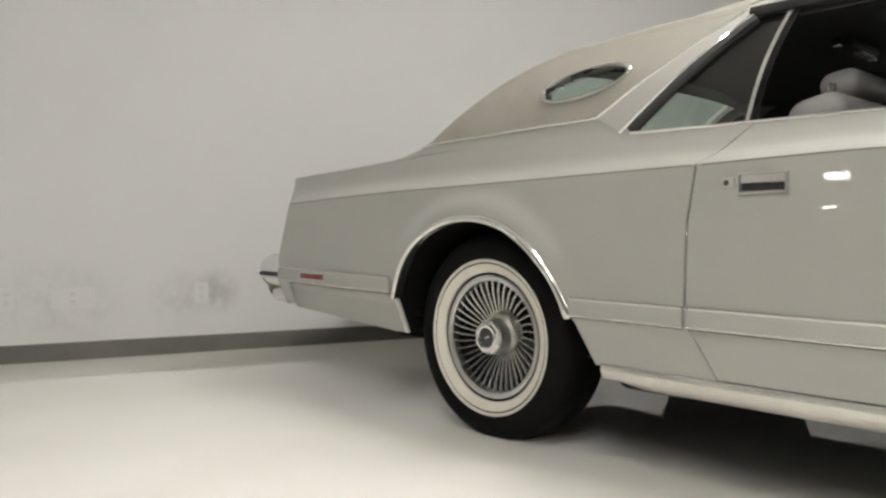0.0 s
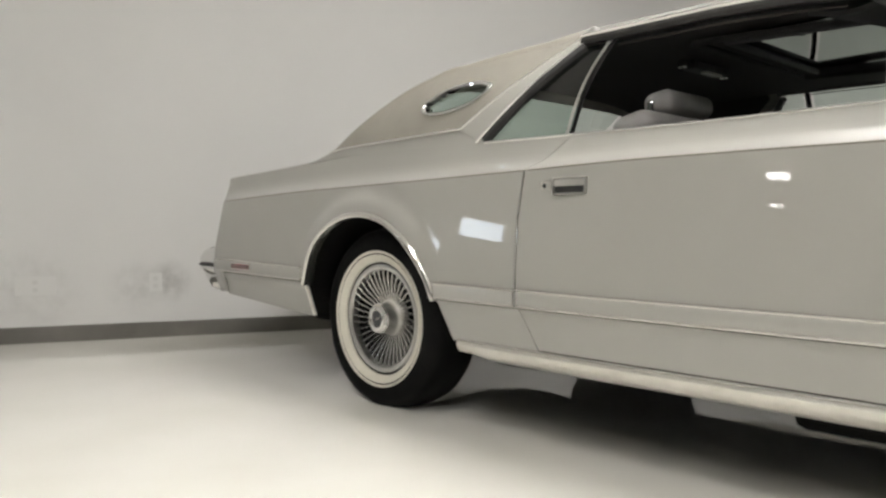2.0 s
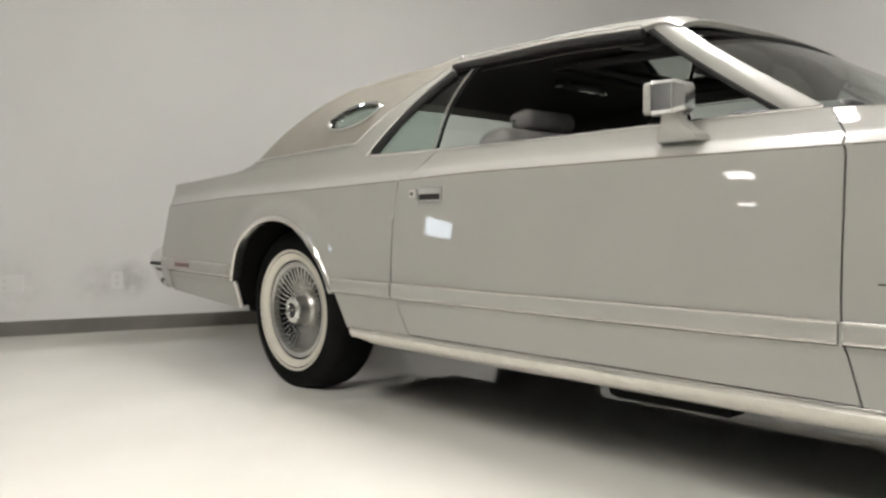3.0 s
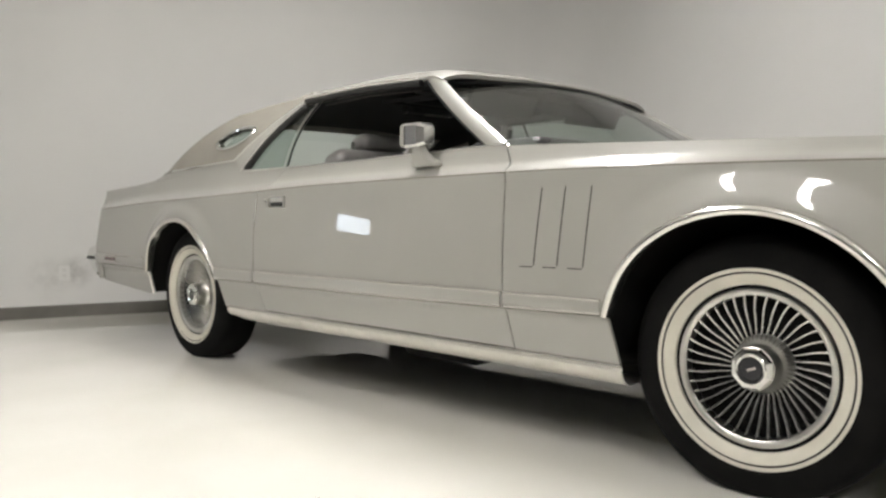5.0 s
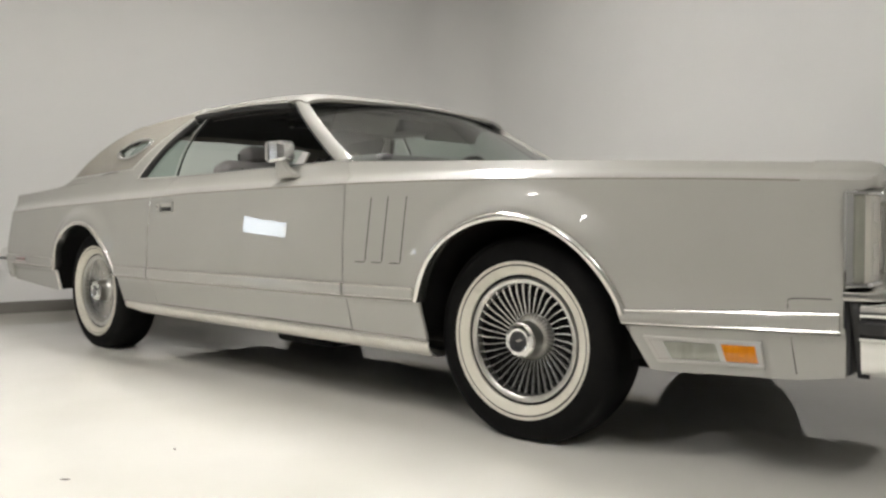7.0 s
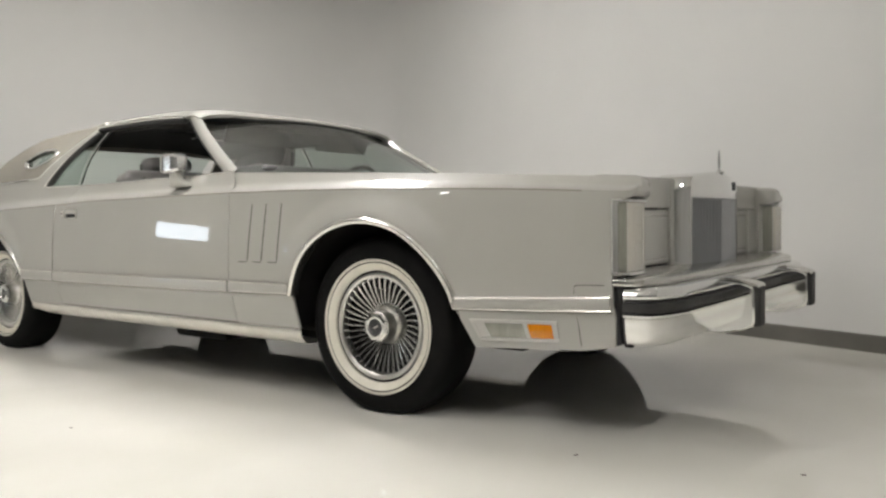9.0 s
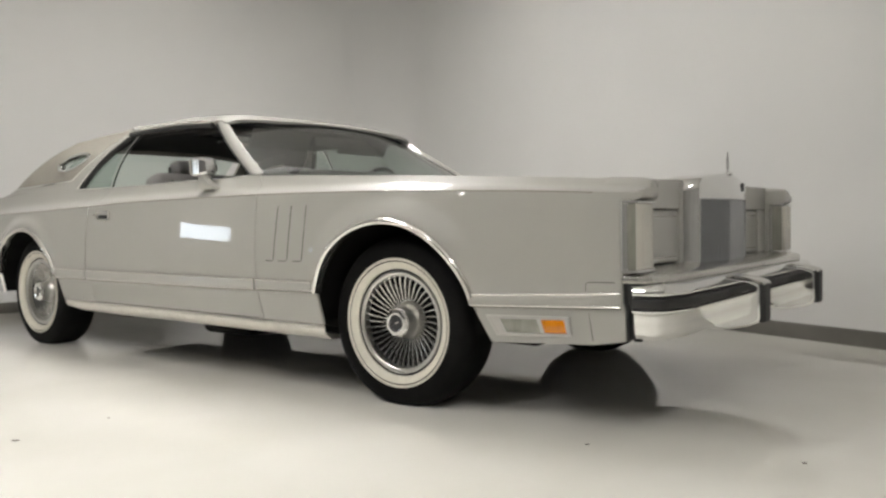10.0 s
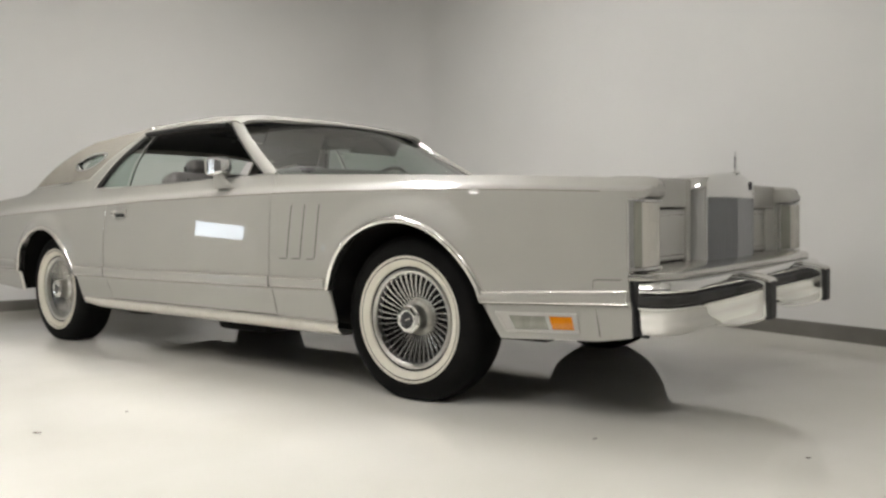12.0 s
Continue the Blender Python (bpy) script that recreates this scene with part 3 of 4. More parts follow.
def side_strip(name, x0, x1, lo, hi, sgn, prof, mat, parent=None, label="", n=None):
    rows = side_rows(x0, x1, lo, hi, sgn, prof, n)
    bm = grid(rows)
    bm.verts.ensure_lookup_table()
    k = len(prof)
    bm.faces.new(bm.verts[:k])
    bm.faces.new(bm.verts[-k:])
    return part(name, bm, mat, parent or car, label)


M_LOW = flatcurve((-1.226, 0.471), (-0.412, 0.464), (0.394, 0.448), (2.014, 0.446), (2.658, 0.452), (3.470, 0.431), (4.039, 0.448))
M_HIGH = flatcurve((-1.228, 0.527), (-0.413, 0.517), (0.393, 0.496), (2.015, 0.494), (2.659, 0.490), (3.470, 0.468), (4.039, 0.492))
INSERT = [(-0.002, 0), (0.008, 0.04), (0.0105, 0.15), (0.0115, 0.5), (0.0105, 0.85), (0.008, 0.96), (-0.002, 1)]


def line_on_side(x0, x1, z, sgn, off, n=None):
    n = n or max(2, round((x1 - x0) / 0.06))
    return [(x, sgn * (side_wide(x, z(x)) + off), z(x)) for x in (x0 + (x1 - x0) * i / n for i in range(n + 1))]


def corner_sheet(s0, s1, k0, k1, sgn, prof, n=10):
    """A piece of the slanted lamp low on the front fender; s runs along it, k up it, prof gives (outwards, part of the height)."""
    rows = []
    for i in range(n + 1):
        s = s0 + (s1 - s0) * i / n
        row = []
        for o, q in prof:
            k = k0 + (k1 - k0) * q
            x = 3.576 - 0.042 * k + (0.282 + 0.030 * k) * s
            z = 0.330 + 0.012 * s + (0.066 - 0.004 * s) * k
            row.append((x, sgn * (side_wide(x, z) + o), z))
        rows.append(row)
    return grid(rows)


BEAD = [(-0.002, 0), (0.006, 0.15), (0.007, 0.5), (0.006, 0.85), (-0.002, 1)]
FLAT = [(-0.002, 0), (0.0065, 0.02), (0.0065, 0.98), (-0.002, 1)]
LENS_BULGE = [(0.0015, 0), (0.004, 0.1), (0.005, 0.5), (0.004, 0.9), (0.0015, 1)]

for sgn in (-1, 1):
    for x0, x1 in ((-1.255, -0.428), (0.406, 0.771), (0.781, 2.283), (2.291, 2.659), (3.462, 4.040)):
        m = side_strip("side_moulding", x0, x1, M_LOW, M_HIGH, sgn, INSERT, paint, label="cream vinyl rubbing strip between bright beads")
        part("bright_bead", tube(line_on_side(x0, x1, lambda x: M_HIGH(x) + 0.001, sgn, 0.006), 0.0046, 8), bead_metal, m)
        part("bright_bead", tube(line_on_side(x0, x1, lambda x: M_LOW(x) + 0.001, sgn, 0.006), 0.0046, 8), bead_metal, m)
        # thin black tube stands for the shade under the moulding's lower edge
        part("moulding_shade", tube(line_on_side(x0, x1, lambda x: M_LOW(x) - 0.0055, sgn, -0.0004), 0.0018, 6), gap, m)
        if x0 > 0.7 and x0 < 2.5:
            part("moulding_end", box(x0 - 0.001, x0 + 0.006, -0.006, 0.006, -0.026, 0.026, 0.002, m=Matrix.Translation((0, sgn * (side_wide(x0, 0.466) + 0.009), (M_LOW(x0) + M_HIGH(x0)) / 2))), chrome, m, flat=True)
    # wheel arch lips
    for (ax, az, r, squash), z0, z1 in ((REAR_ARCH, 0.448, 0.440), (FRONT_ARCH, 0.446, 0.455)):
        a0, a1 = math.asin((z1 - az) / r), math.pi - math.asin((z0 - az) / r)
        rows = []
        for i in range(65):
            a = a0 + (a1 - a0) * i / 64
            c, q = math.cos(a), math.sin(a)
            q *= squash
            y = side_wide(ax + (r + 0.006) * c, az + (r + 0.006) * q)
            rows.append([(ax + (r + d) * c, sgn * (y + o), az + (r + d) * q) for d, o in ((-0.001, -0.035), (-0.005, -0.004), (-0.004, 0.008), (0.001, 0.0125), (0.010, 0.0135), (0.017, 0.010), (0.021, 0.003), (0.022, -0.006))])
        part("arch_lip", grid(rows), lip_metal, car, "bright wheel arch lip")
    rows = []
    for i in range(9):
        z = 0.452 - 0.128 * i / 8
        x = flatcurve((0.32, -0.337), (SPLIT, -0.410))(z)
        rows.append([(x + d, sgn * (side_wide(x, z) + o), z) for d, o in ((-0.010, 0.001), (-0.008, 0.004), (-0.001, 0.0045), (0.002, 0.0), (0.002, -0.008))])
    part("skirt_edge", grid(rows), rocker_metal, car, "bright edge of the rear skirt")
    # sill: bright strip over a painted rocker
    x0, x1 = 0.507, 2.723
    part("sill_strip", tube(line_on_side(x0, x1, SILL, sgn, 0.003, 30), 0.0045, 8), bead_metal, car, "bright sill strip")
    rows = []
    for i in range(41):
        x = x0 + (x1 - x0) * i / 40
        w = side_wide(x, 0.31)
        d = SILL(x) - 0.3115
        tuck = smoothstep(x0, x0 + 0.12, x)
        rows.append([(x, sgn * (w - o), z + d) for o, z in ((0.0, 0.307), (-0.004, 0.298), (0.0, 0.285), (0.010, 0.272 - 0.004 * tuck), (0.026, 0.278 - 0.022 * tuck), (0.048, 0.274 - 0.026 * tuck), (0.10, 0.252), (0.16, 0.252))])
    part("rocker_panel", grid(rows), rocker_metal, car, "bright rocker moulding")
    # fender louvres
    for i, lx in enumerate((2.424, 2.513, 2.607)):
        rows = []
        for k in range(25):
            z = 0.580 + 0.248 * k / 24
            e = max(0, min(1, k / 1.0, (24 - k) / 2.0))
            sh = 0.012 * (z - 0.70) / 0.12
            rows.append([(lx + sh + dx, sgn * (side_wide(lx + sh + dx, z) + 0.0008 + o * e), z) for dx, o in ((-0.070, 0.0), (-0.035, 0.0002), (-0.012, 0.0004), (-0.002, 0.0006), (0.0, 0.0004), (0.0012, -0.002))])
        louvre = part("fender_louvre", grid(rows), paint, car)
        # black tubes draw the shade along the louvre's step and lower edge
        step_line = [(lx + 0.0018 + 0.012 * (z - 0.70) / 0.12, sgn * (side_wide(lx, z) - 0.0004), z) for z in (0.584 + 0.236 * k / 12 for k in range(13))]
        part("louvre_shade", tube(step_line, 0.0021, 6), gap, louvre)
        part("louvre_shade", tube([(lx - 0.052 + 0.05 * k / 4 - 0.012, sgn * (side_wide(lx, 0.579) - 0.0006), 0.5785) for k in range(5)], 0.0022, 6), gap, louvre)

    # door handle and lock
    y = side_wide(0.974, 0.807)
    tilt = Matrix.Translation((0.9738, sgn * y, 0.807)) @ Matrix.Rotation(radians(3.5) * sgn, 4, "X")
    h = new("door_handle")
    h.parent = car
    tagged(h, "chrome pull handle in a dark recess")
    h.matrix_basis = tilt
    o = sgn
    fr = bmesh.new()
    for q in ((-0.060, 0.060, 0.0195, 0.0245), (-0.060, 0.060, -0.0245, -0.0195), (-0.060, -0.055, -0.0195, 0.0195), (0.053, 0.060, -0.0195, 0.0195)):
        fr = box(q[0], q[1], min(-0.004 * o, 0.010 * o), max(-0.004 * o, 0.010 * o), q[2], q[3], 0.0015, 2, fr)
    part("handle_frame", fr, rim_metal, h, flat=True)
    part("handle_flap", box(-0.0545, 0.0525, min(0.002 * o, 0.0085 * o), max(0.002 * o, 0.0085 * o), 0.0, 0.019, 0.002), rocker_metal, h, flat=True)
    part("handle_recess", box(-0.0545, 0.0525, min(0.0005 * o, 0.0018 * o), max(0.0005 * o, 0.0018 * o), -0.019, 0.0005), rubber, h, flat=True)
    lk = box(-0.017, 0.017, min(-0.002 * o, 0.005 * o), max(-0.002 * o, 0.005 * o), -0.0125, 0.0125, 0.002)
    lk.transform(Matrix.Translation((0.885, sgn * side_wide(0.885, 0.810), 0.810)))
    lock = part("door_lock", lk, rocker_metal, car, flat=True)
    kh = lathe([(0.0075, 0.0), (0.007, sgn * 0.0008), (0.0, sgn * 0.0008)], 16)
    kh.transform(Matrix.Translation((0.880, sgn * (side_wide(0.885, 0.810) + 0.0052), 0.810)))
    part("keyhole", kh, gap, lock)

    # rear side marker
    mk = side_strip("side_marker_lamp", -1.049, -0.858, lambda x: 0.483, lambda x: 0.515, sgn, [(0.004, 0), (0.0145, 0.03), (0.0155, 0.5), (0.0145, 0.97), (0.004, 1)], chrome, label="red rear side marker lamp")
    part("lens", grid(side_rows(-1.042, -0.865, lambda x: 0.4869, lambda x: 0.5119, sgn, [(0.012, 0), (0.0165, 0.08), (0.0172, 0.5), (0.0165, 0.92), (0.012, 1)])), red_lens, mk, "red ribbed lens")

    # cornering lamp and turn signal low on the front fender
    lamp = new("corner_lamp")
    lamp.parent = car
    tagged(lamp, "cornering lamp and amber turn signal in a pale bezel")
    part("bezel", corner_sheet(-0.02, 1.02, 0.86, 1.06, sgn, BEAD), bezel_mat, lamp)
    part("bezel", corner_sheet(-0.02, 1.02, -0.06, 0.14, sgn, BEAD), bezel_mat, lamp)
    part("bezel", corner_sheet(-0.02, 0.022, 0.10, 0.90, sgn, FLAT), bezel_mat, lamp)
    part("bezel", corner_sheet(0.622, 0.672, 0.10, 0.90, sgn, FLAT), bezel_mat, lamp)
    part("bezel", corner_sheet(0.962, 1.02, 0.10, 0.90, sgn, FLAT), bezel_mat, lamp)
    part("lamp_back", corner_sheet(0.018, 0.15, 0.12, 0.88, sgn, [(0.0015, 0), (0.0015, 1)]), bezel_mat, lamp)
    part("clear_lens", corner_sheet(0.145, 0.625, 0.13, 0.87, sgn, LENS_BULGE), clear_lens, lamp, "clear ribbed lens")
    part("amber_lens", corner_sheet(0.670, 0.965, 0.13, 0.87, sgn, LENS_BULGE), amber_lens, lamp, "amber ribbed lens")


# ---- greenhouse details ----
def house_line(pts, sgn, off, n=14):
    out = []
    for (xa, za), (xb, zb) in zip(pts, pts[1:]):
        for i in range(n):
            x, z = xa + (xb - xa) * i / n, za + (zb - za) * i / n
            out.append((x, sgn * (house_wide(z) + off), z))
    x, z = pts[-1]
    return out + [(x, sgn * (house_wide(z) + off), z)]


def house_patch(outline_a, outline_b, sgn, off, n=16, m=6):
    """A sheet on the greenhouse side between two lines of (x, z)."""
    def along(pts, s):
        d = [0]
        for p, q in zip(pts, pts[1:]):
            d.append(d[-1] + math.hypot(q[0] - p[0], q[1] - p[1]))
        return float(np.interp(s * d[-1], d, [p[0] for p in pts])), float(np.interp(s * d[-1], d, [p[1] for p in pts]))
    rows = []
    for i in range(n + 1):
        a, b = along(outline_a, i / n), along(outline_b, i / n)
        rows.append([(a[0] + (b[0] - a[0]) * k / m, sgn * (house_wide(a[1] + (b[1] - a[1]) * k / m) + off), a[1] + (b[1] - a[1]) * k / m) for k in range(m + 1)])
    return grid(rows)


for sgn in (-1, 1):
    # vinyl edge bead, window frames, belt strip, drip rail
    part("landau_bead", tube(house_line([(-0.343, 0.994), (-0.242, 1.004), (0.419, 1.025), (0.814, 1.305)], sgn, 0.006), 0.0055, 8), chrome, car, "bright bead along the vinyl")
    part("window_frame", tube(house_line([(0.509, 0.970), (0.821, 1.273)], sgn, 0.008), 0.0055, 8), chrome, car, "bright quarter window frame")
    part("window_seal", tube(house_line([(0.539, 0.974), (0.829, 1.262)], sgn, -0.004), 0.016, 8), rubber, car)
    part("belt_strip", tube([(x, sgn * (TOP_WIDE(x) + 0.001), TOP(x) + 0.002) for x in (0.545 + 1.665 * i / 30 for i in range(31))], 0.0045, 6), chrome, car, "bright belt strip")
    part("drip_rail", tube([(x, sgn * (house_wide(1.285) + 0.014 + 0.010 * smoothstep(0.9, 1.6, x)), ROOF(x) - 0.051) for x in (0.81 + 0.815 * i / 24 for i in range(25))], 0.006, 6), chrome, car, "bright drip rail")
    part("door_seal", tube([(x, sgn * (house_wide(1.272) - 0.008 + 0.010 * smoothstep(0.9, 1.6, x)), ROOF(x) - 0.068) for x in (0.81 + 0.815 * i / 24 for i in range(25))], 0.014, 8), rubber, car)
    part("seal_lip", tube([(x, sgn * (house_wide(1.272) - 0.030 + 0.010 * smoothstep(0.9, 1.6, x)), ROOF(x) - 0.094) for x in (0.93 + 0.68 * i / 16 for i in range(17))], 0.0022, 6), steel_dark, car)
    part("pillar_seal", tube([(2.136 + (1.632 - 2.136) * i / 12 - 0.028 * math.sin(math.pi * i / 12), sgn * (0.860 + (0.702 - 0.860) * i / 12), 0.954 + 0.332 * i / 12 + 0.010 * math.sin(math.pi * i / 12)) for i in range(13)], 0.013 if sgn < 0 else 0.008, 8), rubber, car)
    part("window_divider", house_patch([(0.879, 0.965), (0.920, 1.278)], [(0.890, 0.965), (0.931, 1.277)], sgn, 0.004, 12, 3), chrome, car, "bright upright window divider")
    part("divider_seal", house_patch([(0.889, 0.965), (0.930, 1.277)], [(0.906, 0.965), (0.947, 1.277)], sgn, -0.004, 12, 3), tyre_rubber, car)
    qg = part("quarter_glass", house_patch([(0.527, 0.970), (0.822, 1.267)], [(0.880, 0.965), (0.920, 1.278)], sgn, -0.012), clear, car, "green-tinted quarter window")
    qg.visible_shadow = False
    if sgn > 0:
        dg = part("door_glass", house_patch([(0.923, 0.965), (0.961, 1.276)], [(2.090, 0.957), (1.690, 1.263)], sgn, -0.012), clear, car, "green-tinted door window")
        dg.visible_shadow = False
    # opera window
    ring, pane = [], []
    for i in range(57):
        a = 2 * math.pi * i / 56
        def oval(k):
            px, pz = (0.150 * k[0] + k[1]) * math.cos(a), (0.044 * k[0] + k[1]) * math.sin(a) * (1 - 0.0 * math.cos(a) ** 2)
            c, q = math.cos(0.135), math.sin(0.135)
            return 0.330 + px * c - pz * q, 1.146 + px * q + pz * c
        ring.append([(oval(k)[0], sgn * (house_wide(oval(k)[1]) + off), oval(k)[1]) for k, off in (((1, -0.006), -0.020), ((1, -0.004), 0.006), ((1, 0.002), 0.011), ((1, 0.009), 0.010), ((1, 0.013), 0.003), ((1, 0.014), -0.003))])
        pane.append([(oval(k)[0], sgn * (house_wide(oval(k)[1]) - 0.012), oval(k)[1]) for k in ((1, -0.003), (0.5, 0), (0.02, 0))])
    ow = part("opera_window", grid(pane), clear, car, "oval opera window in a bright frame")
    ow.visible_shadow = False
    part("opera_frame", grid(ring), chrome, ow, "bright oval frame")
part("screen_seal_top", tube([tuple(Vector(screen_point(1.0, k / 10)) + Vector((0.0, 0, 0.0))) for k in range(-10, 11)], 0.008, 8), rubber, car)
for sgn in (-1, 1):
    part("screen_bead", tube([tuple(Vector(screen_point(i / 12, sgn * 1.0)) + Vector((0.0, 0.0, 0.006))) for i in range(13)], 0.006, 8), chrome, car)
part("screen_bead", tube([tuple(Vector(screen_point(0.0, k / 10)) + Vector((0.004, 0, 0.0))) for k in range(-10, 11)], 0.006, 8), chrome, car)


# ---- door mirror ----
def door_mirror(sgn):
    m = new("door_mirror")
    m.parent = car
    tagged(m, "chrome eight-sided door mirror on a cream foot")
    m.matrix_basis = Matrix.Translation((1.848, sgn * 0.950, 1.028)) @ Matrix.Diagonal((0.90, 0.80, 0.86, 1))
    def ring(x, w, h, c):
        return [(x, y, z) for y, z in ((-w + c, -h), (w - c, -h), (w, -h + c), (w, h - c), (w - c, h), (-w + c, h), (-w, h - c), (-w, -h + c))]

    def shell(name, prof, mat):
        bm = grid([ring(x, w, h, c) for x, w, h, c in prof], closed_v=True)
        bm.verts.ensure_lookup_table()
        bm.faces.new(bm.verts[:8])
        bm.faces.new(bm.verts[-8:])
        return part(name, bm, mat, m, flat=True)
    shell("mirror_hood", ((-0.062, 0.050, 0.044, 0.010), (-0.060, 0.054, 0.048, 0.010), (-0.038, 0.055, 0.049, 0.010)), paint)
    shell("mirror_head", ((-0.040, 0.056, 0.050, 0.012), (-0.034, 0.059, 0.053, 0.012), (-0.026, 0.056, 0.050, 0.010), (0.028, 0.055, 0.049, 0.010), (0.034, 0.057, 0.051, 0.012), (0.040, 0.052, 0.047, 0.012), (0.058, 0.034, 0.040, 0.010), (0.060, 0.030, 0.036, 0.008)), mirror_shell)
    part("mirror_glass", box(-0.0635, -0.0605, -0.046, 0.046, -0.040, 0.040, 0.001), chrome, m, flat=True)
    foot = grid([[(cx + a * lx, sgn * (cy) + b * ly, cz) for a, b in ((-1, -1), (-0.3, -1.15), (0.6, -1), (1, 0), (0.6, 1), (-0.3, 1.15), (-1, 1))]
                 for cx, cy, cz, lx, ly in ((0.010, 0.0, -0.046, 0.028, 0.024), (0.016, 0.000, -0.066, 0.033, 0.025), (0.024, -0.008, -0.092, 0.050, 0.027), (0.032, -0.022, -0.112, 0.072, 0.030), (0.034, -0.032, -0.130, 0.076, 0.030))], closed_v=True)
    foot.verts.ensure_lookup_table()
    foot.faces.new(foot.verts[-7:])
    part("mirror_foot", foot, paint, m)
    return m


for sgn in (-1, 1):
    door_mirror(sgn)


for sgn in (-1, 1):
    part("door_edge_guard", tube([(DOOR_REAR(z) + 0.001, sgn * (side_wide(DOOR_REAR(z), z) + 0.0005), z) for z in (0.50 + 0.355 * i / 24 for i in range(25))], 0.0026, 6), bead_metal, car, "thin bright guard on the door edge")
    # thin dark beige line drawn just below the body crease
    part("crease_line", tube(line_on_side(-1.183, 0.783, lambda x: CREASE(x) - 0.003, sgn, -0.0006, 40), 0.0018, 6), stripe, car)
    part("crease_line", tube(line_on_side(0.806, 2.283, lambda x: CREASE(x) - 0.003, sgn, -0.0006, 40), 0.0018, 6), stripe, car)
    part("crease_line", tube(line_on_side(2.302, 3.940, lambda x: CREASE(x) - 0.003, sgn, -0.0006, 40), 0.0018, 6), stripe, car)
    cap = box(-0.030, 0.030, -0.02, 0.02, -0.018, 0.018, 0.012, 4)
    cap.transform(Matrix.Translation((0.831, sgn * (house_wide(1.297) - 0.004), 1.305)) @ Matrix.Rotation(radians(-28), 4, "Y"))
    part("roof_band_cap", cap, paint, car)


# ---- nose ----
def bumper_part(name, path, prof, mat, parent, label=""):
    """prof holds (outwards, height)."""
    bm = sweep([Vector((x, y, 0)) for x, y in path], prof)
    return part(name, bm, mat, parent, label)


def spread(pts, n=4):
    out = []
    for (xa, ya), (xb, yb) in zip(pts, pts[1:]):
        out += [(xa + (xb - xa) * i / n, ya + (yb - ya) * i / n) for i in range(n)]
    return out + [pts[-1]]


def rounded(pts, r=0.05, n=5):
    out = [pts[0]]
    for a, b, c in zip(pts, pts[1:], pts[2:]):
        a, b, c = Vector(a), Vector(b), Vector(c)
        p, q = b + (a - b).normalized() * r, b + (c - b).normalized() * r
        out += [tuple(p.lerp(b, i / n).lerp(b.lerp(q, i / n), i / n)) for i in range(n + 1)]
    return out + [pts[-1]]


front_bumper = new("front_bumper")
front_bumper.parent = car
tagged(front_bumper, "chrome front bumper with a black rubbing strip")
HALF_PLAN = [(4.086, -0.930), (4.172, -0.924), (4.212, -0.80), (4.216, -0.40)]
PLAN = spread(rounded(HALF_PLAN + [(4.217, 0.0)] + [(x, -y) for x, y in reversed(HALF_PLAN)], 0.042, 8))
bumper_part("upper_bar", PLAN, [(-0.10, 0.526), (-0.034, 0.527), (-0.018, 0.525), (-0.006, 0.519), (0.002, 0.510), (0.005, 0.500), (0.003, 0.490), (-0.004, 0.4835), (-0.10, 0.4835)], chrome, front_bumper)
bumper_part("rub_strip", PLAN, [(-0.05, 0.482), (0.008, 0.482), (0.013, 0.478), (0.014, 0.466), (0.013, 0.453), (0.008, 0.449), (-0.05, 0.449)], rubber, front_bumper, "black rubber strip")
bumper_part("lower_bar", PLAN, [(-0.10, 0.4475), (0.002, 0.4475), (0.009, 0.442), (0.008, 0.435), (-0.003, 0.430), (-0.008, 0.424), (-0.012, 0.395), (-0.018, 0.362), (-0.026, 0.349), (-0.042, 0.343), (-0.10, 0.343)], chrome, front_bumper)
HALF_SHELF = [(4.045, -0.922), (4.132, -0.916), (4.166, -0.79), (4.170, -0.40)]
SHELF = spread(rounded(HALF_SHELF + [(4.170, 0.0)] + [(x, -y) for x, y in reversed(HALF_SHELF)], 0.042, 8))
bumper_part("top_shelf", SHELF, [(-0.16, 0.566), (-0.05, 0.561), (-0.012, 0.555), (0.0, 0.549), (0.003, 0.540), (0.001, 0.529), (-0.16, 0.529)], steel, front_bumper, "satin metal shelf over the bumper")
for sgn in (-1, 1):
    g = new("bumper_guard")
    g.parent = front_bumper
    tagged(g, "chrome bumper guard faced with black rubber")
    g.matrix_basis = Matrix.Translation((0, sgn * 0.388, 0))
    rows = []
    for y in (-0.046, -0.040, 0.0, 0.040, 0.046):
        e = 0.006 if abs(y) > 0.043 else 0.0
        rows.append([(x, y, z) for x, z in ((4.16, 0.332 + e), (4.225, 0.334 + e), (4.295, 0.350 + e), (4.326 - e, 0.364 + e), (4.334 - e, 0.380), (4.332 - e, 0.490), (4.322 - e, 0.503 - e), (4.290, 0.512 - e), (4.235, 0.519 - e), (4.16, 0.521 - e))])
    bm = grid(rows, closed_v=True)
    bm.verts.ensure_lookup_table()
    bm.faces.new(bm.verts[:10])
    bm.faces.new(bm.verts[-10:])
    part("guard_body", bm, chrome, g)
    part("guard_pad", box(4.324, 4.350, -0.036, 0.036, 0.364, 0.503, 0.010, 3), rubber, g, "black rubber pad", flat=True)
    cap_rows = [[(x, y, z + 0.004 * (1 - (y / 0.04) ** 2)) for x, z in ((4.215, 0.519), (4.240, 0.526), (4.30, 0.519), (4.338, 0.508), (4.346, 0.497))] for y in (-0.044, -0.03, 0.0, 0.03, 0.044)]
    thicken(part("guard_cap", grid(cap_rows), bead_metal, g), 0.004)


